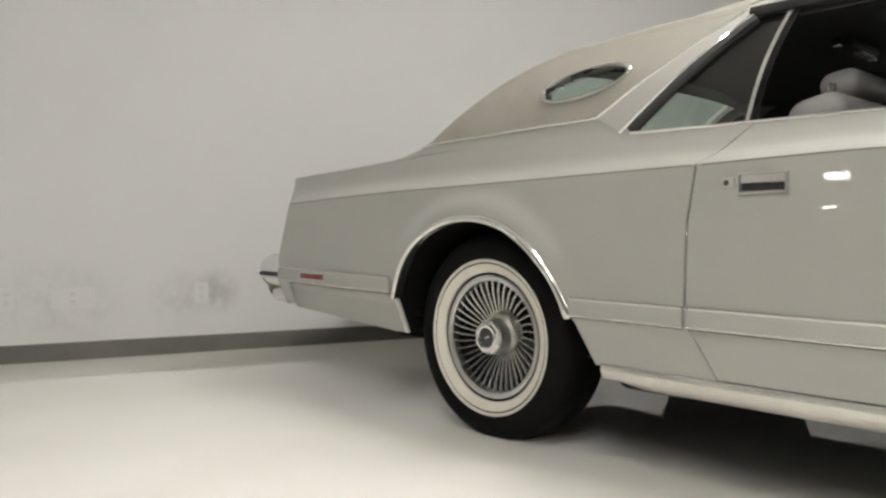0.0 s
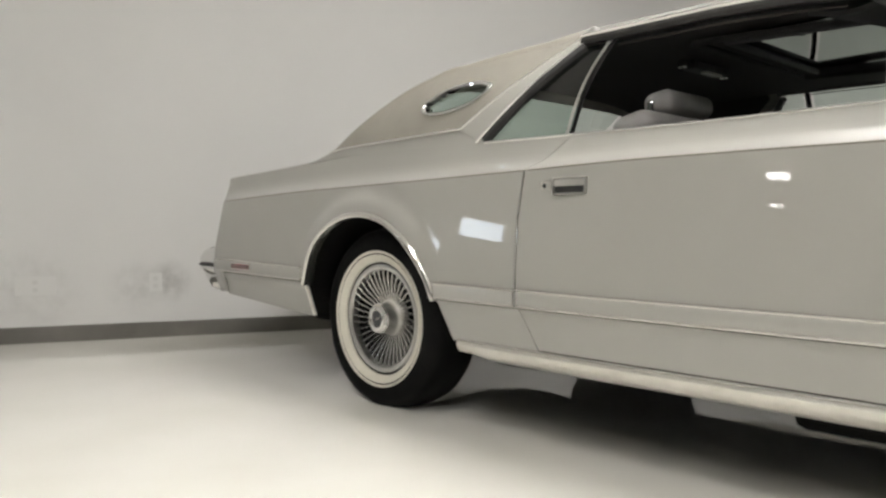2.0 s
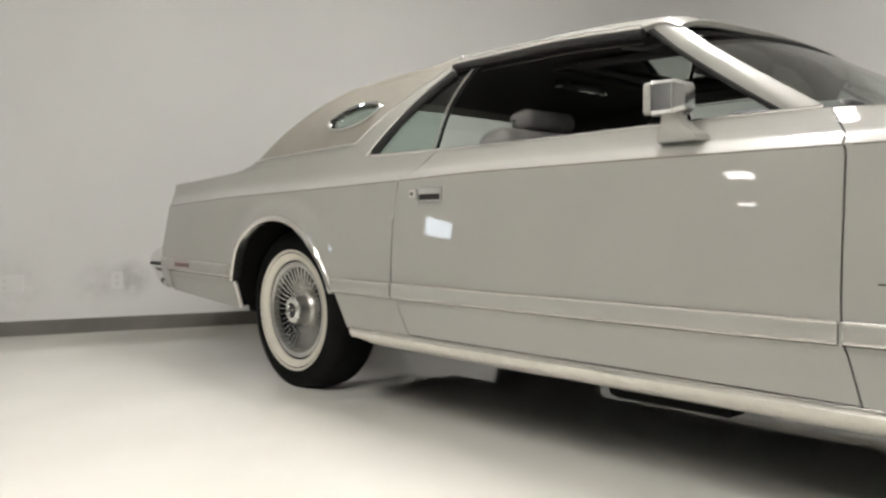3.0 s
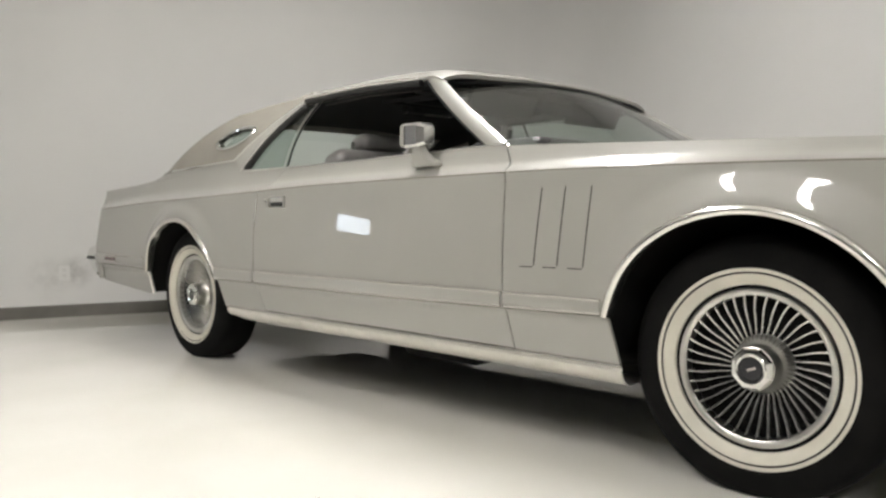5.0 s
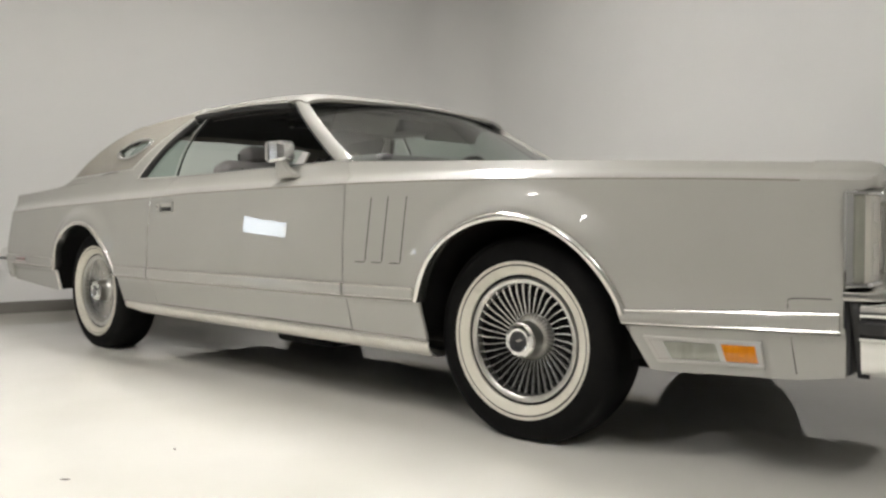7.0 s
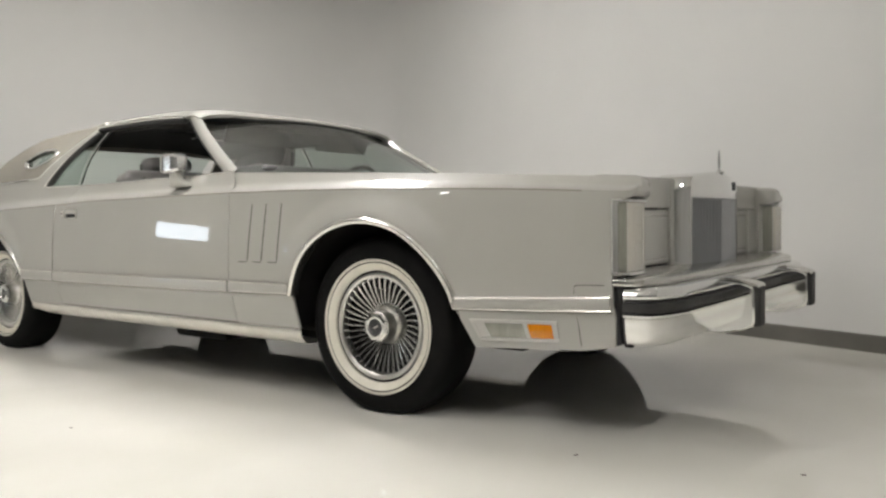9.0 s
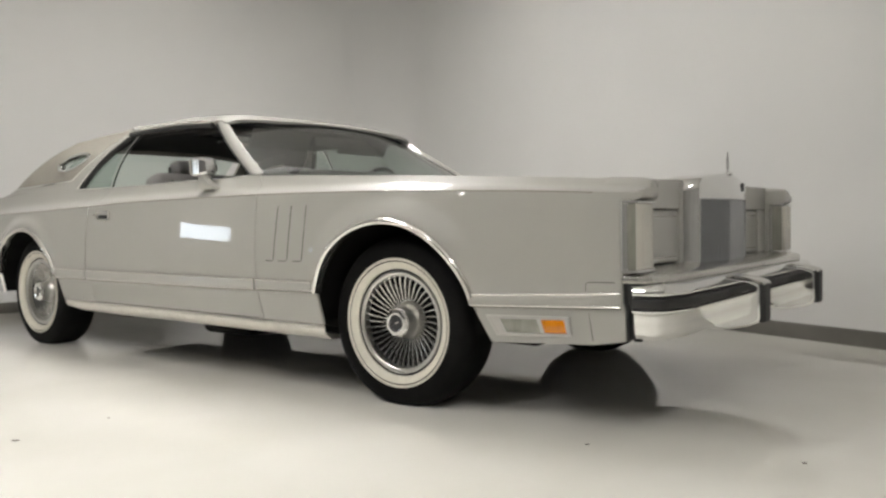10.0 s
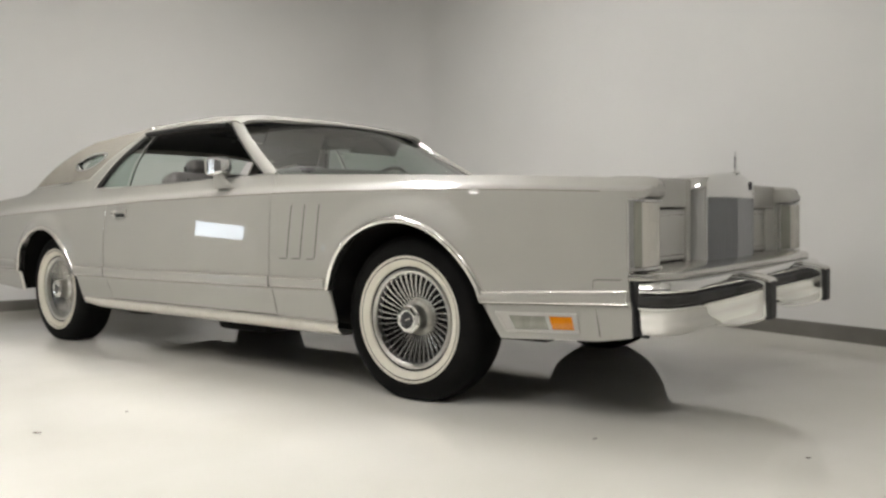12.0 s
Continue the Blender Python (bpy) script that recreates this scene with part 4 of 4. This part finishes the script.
def pod_outline(k):
    """Plan of the lamp at a fender's end, drawn in by k: outer side, slanted corner, front, inner side."""
    return [(4.052, 0.938 - k), (4.071, 0.928 - k), (4.090 - k, 0.914 - k), (4.097 - k, 0.903 - k), (4.099 - k, 0.890 - k), (4.099 - k, 0.800 + k), (4.096 - k, 0.788 + k), (4.085 - k, 0.780 + k), (4.030, 0.776 + k)]


def pod_sheet(k, first, last, z0, z1, sgn, n=6):
    pts = pod_outline(k)[first:last + 1]
    return grid([[(x, sgn * y, z0 + (z1 - z0) * i / n) for i in range(n + 1)] for x, y in pts])


for sgn in (-1, 1):
    def span(*ys):
        return sorted(sgn * y for y in ys)
    # painted fender tip over the lamp
    inn = 0.764
    rows = []
    for x, k in ((3.95, 0), (4.01, 0), (4.05, 0), (4.078, 0), (4.094, 0.004), (4.104, 0.012), (4.109, 0.024)):
        prof = []
        for z in (0.798, 0.806, CREASE(x) - 0.004, CREASE(x), CREASE(x) + 0.006, CREASE(x) + 0.014, CREASE(x) + 0.024, TOP(x)):
            prof.append((side_wide(x, min(z, TOP(x))) - 0.012 * smoothstep(4.05, 4.11, x), z))
        prof += [(TOP_WIDE(x) - 0.02, TOP(x) + 0.005), (inn, TOP(x) + 0.004), (inn - 0.012, TOP(x) - 0.008), (inn - 0.014, 0.798)]
        cy, cz = (inn + 0.92) / 2, 0.835
        rows.append([(x, sgn * (y - k * math.copysign(min(1, abs(y - cy) / 0.05), y - cy)), z - k * math.copysign(min(1, abs(z - cz) / 0.02), z - cz)) for y, z in prof])
    bm = grid(rows, closed_v=True)
    bm.verts.ensure_lookup_table()
    bm.faces.new(bm.verts[-12:])
    part("fender_tip", bm, paint, car)
    # tall lamp at the fender's end, its lens wrapping round both sides
    lamp = new("parking_lamp")
    lamp.parent = car
    tagged(lamp, "tall pale parking lamp in a chrome frame")
    lo, hi = 0.574, 0.784
    part("lamp_core", pod_sheet(0.006, 0, 8, lo, hi, sgn, 1), clear_lens, lamp)
    part("side_lens", pod_sheet(0.0, 1, 2, lo, hi, sgn), clear_lens, lamp, "dim ribbed side lens")
    part("side_lens", pod_sheet(0.0, 7, 8, lo, hi, sgn), clear_lens, lamp, "dim ribbed side lens")
    part("front_lens", pod_sheet(0.0, 2, 7, lo, hi, sgn), lens_white, lamp, "pale flat front lens")
    for i in range(7):
        x, y = 4.0735 + 0.0026 * i, 0.9265 - 0.0019 * i
        c = lathe([(0.0021, 0.0), (0.0021, 1.0)], 8)
        c.transform(Matrix.Translation((x, sgn * y, lo + 0.004)) @ Matrix.Rotation(math.pi / 2, 4, "X") @ Matrix.Diagonal((1, hi - lo - 0.008, 1, 1)))
        part("lens_rib", c, clear_lens, lamp)
    # raised border and emblem on the front lens
    border = None
    for y0, y1, z0, z1 in ((0.806, 0.809, lo + 0.014, hi - 0.014), (0.878, 0.881, lo + 0.014, hi - 0.014), (0.809, 0.878, hi - 0.017, hi - 0.014), (0.809, 0.878, lo + 0.014, lo + 0.017)):
        border = box(4.0975, 4.1010, *span(y0, y1), z0, z1, 0.0007, 1, border)
    part("lens_border", border, lens_white, lamp, flat=True)
    emblem = None
    for y0, y1, z0, z1 in ((0.828, 0.832, 0.664, 0.722), (0.856, 0.860, 0.664, 0.722), (0.832, 0.856, 0.718, 0.722), (0.832, 0.856, 0.664, 0.668), (0.842, 0.846, 0.668, 0.718)):
        emblem = box(4.0975, 4.1006, *span(y0, y1), z0, z1, 0.0006, 1, emblem)
    part("lens_emblem", emblem, lens_white, lamp, flat=True)
    part("lens_bar", box(4.0975, 4.1006, *span(0.832, 0.856), 0.626, 0.632, 0.0006, 1), lens_white, lamp, flat=True)
    # chrome strips behind the lens and rails over and under it
    part("lamp_frame", box(4.012, 4.046, *span(0.764, 0.780), lo - 0.008, hi + 0.008, 0.004), chrome, lamp, "chrome frame", flat=True)
    strip = grid([[(x, sgn * y, z) for z in (lo - 0.008, lo - 0.005, hi + 0.005, hi + 0.008)] for x, y in ((4.046, 0.926), (4.050, 0.937), (4.056, 0.940), (4.070, 0.932), (4.072, 0.924))])
    part("lamp_frame", strip, chrome, lamp, "chrome frame")
    for z0, z1 in ((hi, hi + 0.012), (lo - 0.014, lo)):
        rail = grid([[(x + (0.005 if 0 < j < 3 else 0.0), sgn * (y + 0.004 * (1 if y > 0.85 else -1) * (1 if 0 < j < 3 else 0)), z) for j, z in enumerate((z0, z0 + 0.003, z1 - 0.003, z1))] for x, y in pod_outline(-0.001)])
        part("lamp_rail", rail, chrome, lamp)
        lid = bmesh.new()
        lid.faces.new([lid.verts.new((x, sgn * y, (z0 + z1) / 2)) for x, y in pod_outline(-0.001)])
        part("lamp_rail", lid, chrome, lamp, flat=True)
    # panel round the sunken headlamp cover
    top = TOP(3.99) + 0.006
    for y0, y1, z0, z1 in ((0.296, 0.345, 0.545, top), (0.345, 0.775, 0.772, top), (0.345, 0.775, 0.545, 0.566), (0.640, 0.775, 0.566, 0.772)):
        part("nose_panel", box(3.90, 4.014, *span(y0, y1), z0, z1, 0.008, 3), paint, car, flat=True)
    cover = part("headlamp_cover", box(3.960, 4.008, *span(0.349, 0.636), 0.570, 0.768, 0.012, 4), paint, car, "closed cream headlamp cover", flat=True)
    part("cover_gap", box(3.940, 3.960, *span(0.3455, 0.6395), 0.5665, 0.7715), gap, cover, flat=True)
    part("cover_rib", box(4.006, 4.010, *span(0.375, 0.612), 0.742, 0.746, 0.001), steel, cover, flat=True)
    part("cover_rib", box(4.006, 4.010, *span(0.375, 0.612), 0.590, 0.594, 0.001), steel, cover, flat=True)
    # inner wall of the fender tip, filler behind the bumper's end
    part("lamp_pod_wall", box(3.88, 4.028, *span(0.760, 0.775), 0.545, 0.805, 0.002), paint, car, flat=True)
    rows = [[(4.056 + 0.026 * k + (0.522 - z) * 0.10, sgn * (side_wide(4.03, max(z, 0.35)) - 0.010 - 0.006 * abs(k - 0.5)), z) for k in (0, 0.25, 0.5, 0.75, 1)] for z in (0.526, 0.48, 0.43, 0.38, 0.338)]
    thicken(part("bumper_filler", grid(rows), rubber, car, "black rubber bumper filler"), 0.03, -1 if sgn < 0 else 1, False)
    # thin panel joints near the fender's end
    part("panel_joint", tube([(3.918, sgn * (side_wide(3.918, z) - 0.0008), z) for z in (0.500, 0.512, 0.522)] + [(3.928, sgn * (side_wide(3.928, 0.528) - 0.0008), 0.528), (4.02, sgn * (side_wide(4.02, 0.530) - 0.0008), 0.530)], 0.0016, 6), gap, car)
    part("panel_joint", tube([(3.922 + (0.428 - z) * 0.16, sgn * (side_wide(3.93, z) - 0.0008), z) for z in (0.426, 0.39, 0.36, 0.333)], 0.0016, 6), gap, car)

# radiator grille
grille = new("grille")
grille.parent = car
tagged(grille, "upright chrome radiator grille with fine vertical bars")
# outline of the shell, as half widths and heights
OUT = [(-0.290, 0.520), (-0.290, 0.838), (-0.286, 0.866), (-0.270, 0.884), (-0.16, 0.906), (0.0, 0.921), (0.16, 0.906), (0.270, 0.884), (0.286, 0.866), (0.290, 0.838), (0.290, 0.520)]
rows = []
for x, k in ((3.93, 1.13), (4.000, 1.09), (4.030, 1.055), (4.052, 1.015), (4.062, 0.990), (4.067, 0.972)):
    rows.append([(x, y * k, 0.520 + (z - 0.520) * min(k, 1.0)) for y, z in OUT])
rows.append([(4.067, max(-0.276, min(0.276, y)), min(z, 0.812)) for y, z in OUT])
rows.append([(4.046, max(-0.272, min(0.272, y)), min(z, 0.808)) for y, z in OUT])
PROW = 0.030
rows = [[(x + PROW * (1 - abs(y) / 0.29) * smoothstep(3.93, 4.03, x), y, z) for x, y, z in r] for r in rows]
part("grille_shell", grid(rows), chrome, grille)
sill = grid([[(x + PROW * (1 - abs(y) / 0.29), y, z) for x, z in ((3.95, 0.508), (4.066, 0.508), (4.068, 0.512), (4.068, 0.523), (4.064, 0.527), (3.95, 0.527))] for y in (-0.284, 0.0, 0.284)], closed_v=True)
part("grille_sill", sill, chrome, grille)
part("grille_back", grid([[(4.028 + PROW * (1 - abs(y) / 0.29), y, z) for z in (0.522, 0.812)] for y in (-0.276, 0.0, 0.276)]), trim_dark, grille, flat=True)
bar = part("grille_bar", box(4.031, 4.062, -0.0031, 0.0031, 0.528, 0.809, 0.001, 1), bar_metal, grille, flat=True)
bar.location = (PROW * (1 - 0.2665 / 0.29), -0.2665, 0)
for i in range(1, 42):
    o = new("grille_bar", bar.data)
    o.parent = grille
    by = -0.2665 + 0.013 * i
    o.location = (PROW * (1 - abs(by) / 0.29), by, 0)
part("badge", box(4.068, 4.080, 0.200, 0.224, 0.848, 0.884, 0.003), trim_dark, grille, "small dark badge", flat=True)
orn = new("hood_ornament")
orn.parent = car
tagged(orn, "slim upright chrome hood ornament")
part("ornament_base", lathe([(0.020, 0), (0.017, 0.008), (0.007, 0.014), (0.0, 0.014)], 20), chrome, orn).matrix_basis = Matrix.Translation((4.082, 0, 0.912)) @ Matrix.Rotation(math.pi / 2, 4, "X")
fr = None
for q in ((-0.002, 0.002, -0.009, -0.006, 0.932, 0.984), (-0.002, 0.002, 0.006, 0.009, 0.932, 0.984), (-0.002, 0.002, -0.006, 0.006, 0.980, 0.984), (-0.002, 0.002, -0.006, 0.006, 0.932, 0.936), (-0.0016, 0.0016, -0.0016, 0.0016, 0.922, 1.004)):
    fr = box(q[0] + 4.082, q[1] + 4.082, *q[2:], 0.0006, 1, fr)
part("ornament_frame", fr, chrome, orn, flat=True)

# lower apron behind the bumper
part("front_apron", box(3.90, 4.06, -0.90, 0.90, 0.338, 0.53, 0.01), trim_dark, car, flat=True)

# ---- tail ----
rows = []
for k in range(-12, 13):
    s = k / 12
    rows.append([(REAR_EDGE(z) + 0.004 - 0.02 * (1 - s * s), s * (side_wide(-1.236, z) - 0.004), z) for z in (0.46, 0.565, 0.67, 0.80, 0.90, 0.922)])
thicken(part("tail_panel", grid(rows), paint, car), 0.01)
rear_bumper = new("rear_bumper")
rear_bumper.parent = car
tagged(rear_bumper, "chrome rear bumper with a black rubbing strip")
RPLAN = spread(rounded([(-1.254, 0.935), (-1.471, 0.925), (-1.506, 0.0), (-1.471, -0.925), (-1.254, -0.935)], 0.06))
bumper_part("upper_bar", RPLAN, [(-0.10, 0.578), (-0.060, 0.578), (-0.036, 0.572), (-0.014, 0.558), (0.000, 0.540), (0.008, 0.520), (0.008, 0.504), (0.002, 0.499), (-0.10, 0.499)], chrome, rear_bumper)
bumper_part("rub_strip", RPLAN, [(-0.05, 0.498), (0.008, 0.498), (0.012, 0.495), (0.012, 0.487), (0.008, 0.484), (-0.05, 0.484)], rubber, rear_bumper, "black rubber strip")
low = bumper_part("lower_bar", RPLAN, [(-0.12, 0.483), (0.004, 0.483), (0.006, 0.470), (-0.004, 0.460), (-0.008, 0.440), (-0.014, 0.405), (-0.024, 0.380), (-0.036, 0.370), (-0.12, 0.366)], chrome, rear_bumper)
for v in low.data.vertices:
    v.co.x += max(0.0, 0.47 - v.co.z) * 0.70
for sgn in (-1, 1):
    rows = [[(a + (-1.246 + max(0, 0.47 - z) * 0.78 - a) * k, sgn * (0.936 - 0.004 * abs(k - 0.5)), z) for k in (0.02, 0.35, 0.7, 1)] for z, a in ((0.47, -1.163), (0.44, -1.153), (0.40, -1.136), (0.372, -1.123))]
    thicken(part("bumper_filler", grid(rows), paint, car, "cream filler between body and bumper"), 0.02, -1 if sgn < 0 else 1, False)
    rows = [[(-1.244 - 0.006 * k + max(0, 0.47 - z) * 0.76, sgn * 0.9375, z) for k in (0, 1)] for z in (0.468, 0.44, 0.39)]
    thicken(part("filler_seal", grid(rows), rubber, car), 0.008, -1 if sgn < 0 else 1)

# ---- cabin ----
def cushion(x0, x1, y0, y1, z0, z1, r, m=None):
    return box(x0, x1, y0, y1, z0, z1, r, 5, m=m)


def front_seat(y):
    s = new("front_seat")
    s.parent = car
    tagged(s, "pale grey leather front seat with a rolled headrest")
    s.matrix_basis = Matrix.Translation((0.100, y, 0.008))
    part("seat_cushion", cushion(0.90, 1.50, -0.31, 0.31, 0.42, 0.62, 0.07), leather, s)
    part("seat_back", cushion(-0.10, 0.10, -0.31, 0.31, 0.0, 0.46, 0.095, Matrix.Translation((0.95, 0, 0.575)) @ Matrix.Rotation(radians(-14), 4, "Y")), leather, s)
    part("back_roll", cushion(-0.075, 0.085, -0.30, 0.30, -0.05, 0.055, 0.052, Matrix.Translation((0.862, 0, 0.985)) @ Matrix.Rotation(radians(-14), 4, "Y")), leather, s)
    part("seam", tube([(0.862 + 0.088 * math.cos(a) - 0.004, -0.20, 0.985 + 0.060 * math.sin(a)) for a in [math.pi * i / 12 for i in range(13)]], 0.004, 6), trim_dark, s)
    part("headrest", cushion(-0.056, 0.056, -0.150, 0.150, -0.038, 0.038, 0.036, Matrix.Translation((0.872, 0, 1.086)) @ Matrix.Rotation(radians(-10), 4, "Y")), leather, s)
    part("headrest_post", box(0.855, 0.875, -0.17, -0.155, 1.03, 1.085, 0.004), chrome, s, flat=True)
    return s


front_seat(-0.40)
front_seat(0.40)
part("rear_seat_back", cushion(-0.02, 0.18, -0.66, 0.66, 0.50, 0.88, 0.08), leather, car)
part("rear_seat_cushion", cushion(0.10, 0.62, -0.66, 0.66, 0.36, 0.56, 0.07), leather, car)
part("parcel_shelf", box(-0.38, 0.05, -0.78, 0.78, 0.955, 0.98, 0.006), cloth, car, flat=True)
part("cabin_floor", box(-0.05, 2.30, -0.84, 0.84, 0.30, 0.33), cloth, car, flat=True)
part("firewall", box(2.24, 2.30, -0.84, 0.84, 0.30, 0.93), trim_dark, car, flat=True)
part("dashboard", box(1.85, 2.22, -0.72, 0.72, 0.72, 1.018, 0.045, 4), trim_dark, car, "dark padded dashboard")
for sgn in (-1, 1):
    q = sorted((sgn * 0.86, sgn * 0.80))
    part("door_card", box(0.55, 2.25, *q, 0.34, 0.925, 0.02), leather, car, flat=True)
    # inner lining of the rear pillars
    rows = [[(x, sgn * (house_wide(z) - 0.035), z) for z in (LANDAU(x) - 0.02 + (max(ROOF(x) - 0.03, LANDAU(x)) - LANDAU(x) + 0.01) * k / 6 for k in range(7))] for x in (-0.32 + 1.10 * i / 24 for i in range(25))]
    lin = grid(rows)
    gone = [f for f in lin.faces if ((f.calc_center_median().x - 0.330) / 0.18) ** 2 + ((f.calc_center_median().z - 1.146) / 0.06) ** 2 < 1]
    bmesh.ops.delete(lin, geom=gone, context="FACES")
    part("pillar_lining", lin, cloth, car)
    part("sun_visor", box(-0.008, 0.008, -0.21, 0.21, -0.115, 0.0, 0.006, 2, m=Matrix.Translation((1.735, sgn * 0.33, 1.270)) @ Matrix.Rotation(radians(28), 4, "Y")), cloth, car, "dark folded sun visor", flat=True)
rows = []
for i in range(25):
    x = 0.12 + 1.56 * i / 24
    h = ROOF(x) - 0.030
    w = house_wide(h - 0.03) - 0.03
    rows.append([(x, w * k / 8, h - 0.045 + 0.045 * (1 - abs(k / 8) ** 3)) for k in range(-8, 9)])
head = grid(rows)
gone = [f for f in head.faces if 1.12 < f.calc_center_median().x < 1.58 and abs(f.calc_center_median().y) < 0.36]
bmesh.ops.delete(head, geom=gone, context="FACES")
part("headliner", head, cloth, car, "dark cloth headliner")
part("sunroof_frame", tube([(1.12, -0.36, 1.2920), (1.58, -0.36, 1.2820), (1.58, 0.36, 1.2820), (1.12, 0.36, 1.2920), (1.12, -0.36, 1.2920)], 0.014, 8), trim_dark, car)
part("sunroof_glass", box(1.10, 1.60, -0.38, 0.38, 1.3040, 1.3080), roof_glass, car, "dark glossy sunroof glass", flat=True)
part("sunroof_tray", tube([(1.04, -0.43, 1.2880), (1.64, -0.43, 1.2720), (1.64, 0.43, 1.2720), (1.04, 0.43, 1.2880), (1.04, -0.43, 1.2880)], 0.010, 8), cloth, car)
header = grid([[(1.60 + 0.19 * i / 5 - 0.11 * (k / 8) ** 2, 0.64 * k / 8, 1.272 - 0.016 * math.sin(math.pi * i / 5) - 0.012 * (k / 8) ** 2) for i in range(6)] for k in range(-8, 9)])
thicken(part("windscreen_header", header, cloth, car, "dark trim over the windscreen"), 0.012, 0)
dome = part("dome_lamp", box(0.765, 0.835, -0.05, 0.205, 1.2920, 1.3200, 0.008, 3), trim_dark, car, "dark dome lamp on the headliner", flat=True)
for ky in (-0.085, 0.235):
    part("knob", box(0.785, 0.815, ky - 0.014, ky + 0.014, 1.2860, 1.3200, 0.008, 3), chrome, dome, flat=True)
part("lens", box(0.80, 0.832, 0.05, 0.165, 1.2840, 1.2925, 0.003), lens_white, dome, "pale dome lamp lens", flat=True)
steer = new("steering_wheel")
steer.parent = car
tagged(steer, "dark thin-rimmed steering wheel")
steer.matrix_basis = Matrix.Translation((1.72, 0.40, 0.91)) @ Matrix.Rotation(radians(-62), 4, "Y")
ringp = [(0.19 * math.cos(2 * math.pi * i / 40), 0.19 * math.sin(2 * math.pi * i / 40), 0) for i in range(41)]
part("rim", sweep([Vector(p) for p in ringp], [(0.012 * math.cos(2 * math.pi * i / 8), 0.012 * math.sin(2 * math.pi * i / 8)) for i in range(8)], cap=False), trim_dark, steer)
part("spoke", box(-0.02, 0.02, -0.185, 0.185, -0.008, 0.008, 0.004), trim_dark, steer, flat=True)
part("column", box(-0.03, 0.03, -0.03, 0.03, -0.35, 0.0, 0.01), trim_dark, steer, flat=True)
part("rear_view_mirror", box(-0.012, 0.012, -0.12, 0.12, -0.03, 0.03, 0.008, 2, m=Matrix.Translation((1.72, 0.02, 1.222))), trim_dark, car, flat=True)

# ---- under the car ----
for sgn in (-1, 1):
    a, b = sorted((sgn * 0.62, sgn * 0.52))
    part("frame_rail", box(0.45, 2.75, a, b, 0.195, 0.27, 0.01), dark, car, flat=True)
part("exhaust_pipe", tube([(3.2, -0.35, 0.22), (2.4, -0.38, 0.20), (1.6, -0.40, 0.20), (0.6, -0.42, 0.21), (0.1, -0.45, 0.30)], 0.028, 12), steel_dark, car)
part("muffler", cushion(0.30, 0.56, -0.62, -0.36, 0.165, 0.245, 0.038), steel_dark, car)
for sgn in (-1, 1):
    part("suspension_arm", box(2.95, 3.15, min(sgn * 0.30, sgn * 0.72), max(sgn * 0.30, sgn * 0.72), 0.20, 0.25, 0.01), dark, car, flat=True)
part("rear_axle", tube([(0, -0.70, 0.33), (0, 0.70, 0.33)], 0.05, 12), dark, car)
part("oil_pan", cushion(2.5, 3.0, -0.22, 0.22, 0.17, 0.28, 0.04), dark, car)


# ---- on the wall ----
def wall_plate(v, z, w=0.075, h=0.115, label="pale wall outlet with a grey cover plate"):
    p = thing("wall_outlet", label, "wall outlet", "wall outlets")
    p.matrix_basis = ROOM @ pose(U_LEFT, v, z)
    part("cover_plate", box(0.0, 0.006, -w / 2, w / 2, -h / 2, h / 2, 0.002), plate_mat, p, flat=True)
    for dz in (-0.022, 0.022):
        part("socket", box(0.0055, 0.0075, -0.014, 0.014, dz - 0.012, dz + 0.012, 0.003), socket_mat, p, flat=True)
    return p


wall_plate(-2.513, 0.337)
wall_plate(-2.200, 0.332, 0.215, 0.11, "pale blank wall plate with faint grey smudges")
wall_plate(-1.541, 0.339)


def speck(x, y, turn, size):
    bm = bmesh.new()
    vs = [bm.verts.new((size * math.cos(a) * (1 + 0.4 * math.sin(3 * a)), 0.3 * size * math.sin(a), 0.0004)) for a in [2 * math.pi * i / 9 for i in range(9)]]
    top = [bm.verts.new((v.co.x * 0.8, v.co.y * 0.8, 0.003)) for v in vs]
    bm.faces.new(top)
    for i in range(9):
        bm.faces.new((vs[i], vs[(i + 1) % 9], top[(i + 1) % 9], top[i]))
    ob = finish("floor_speck", bm, speck_mat, flat=True)
    ob.matrix_basis = pose(x, y, 0, 0, 0, turn)
    tagged(ob, "small dark fleck of grit on the white floor", "debris", "flecks on the floor")


for q in ((2.303, -2.065, 40, 0.014), (2.268, -1.705, 10, 0.007), (3.948, -0.982, 70, 0.009), (4.568, -0.797, 20, 0.007)):
    speck(*q)
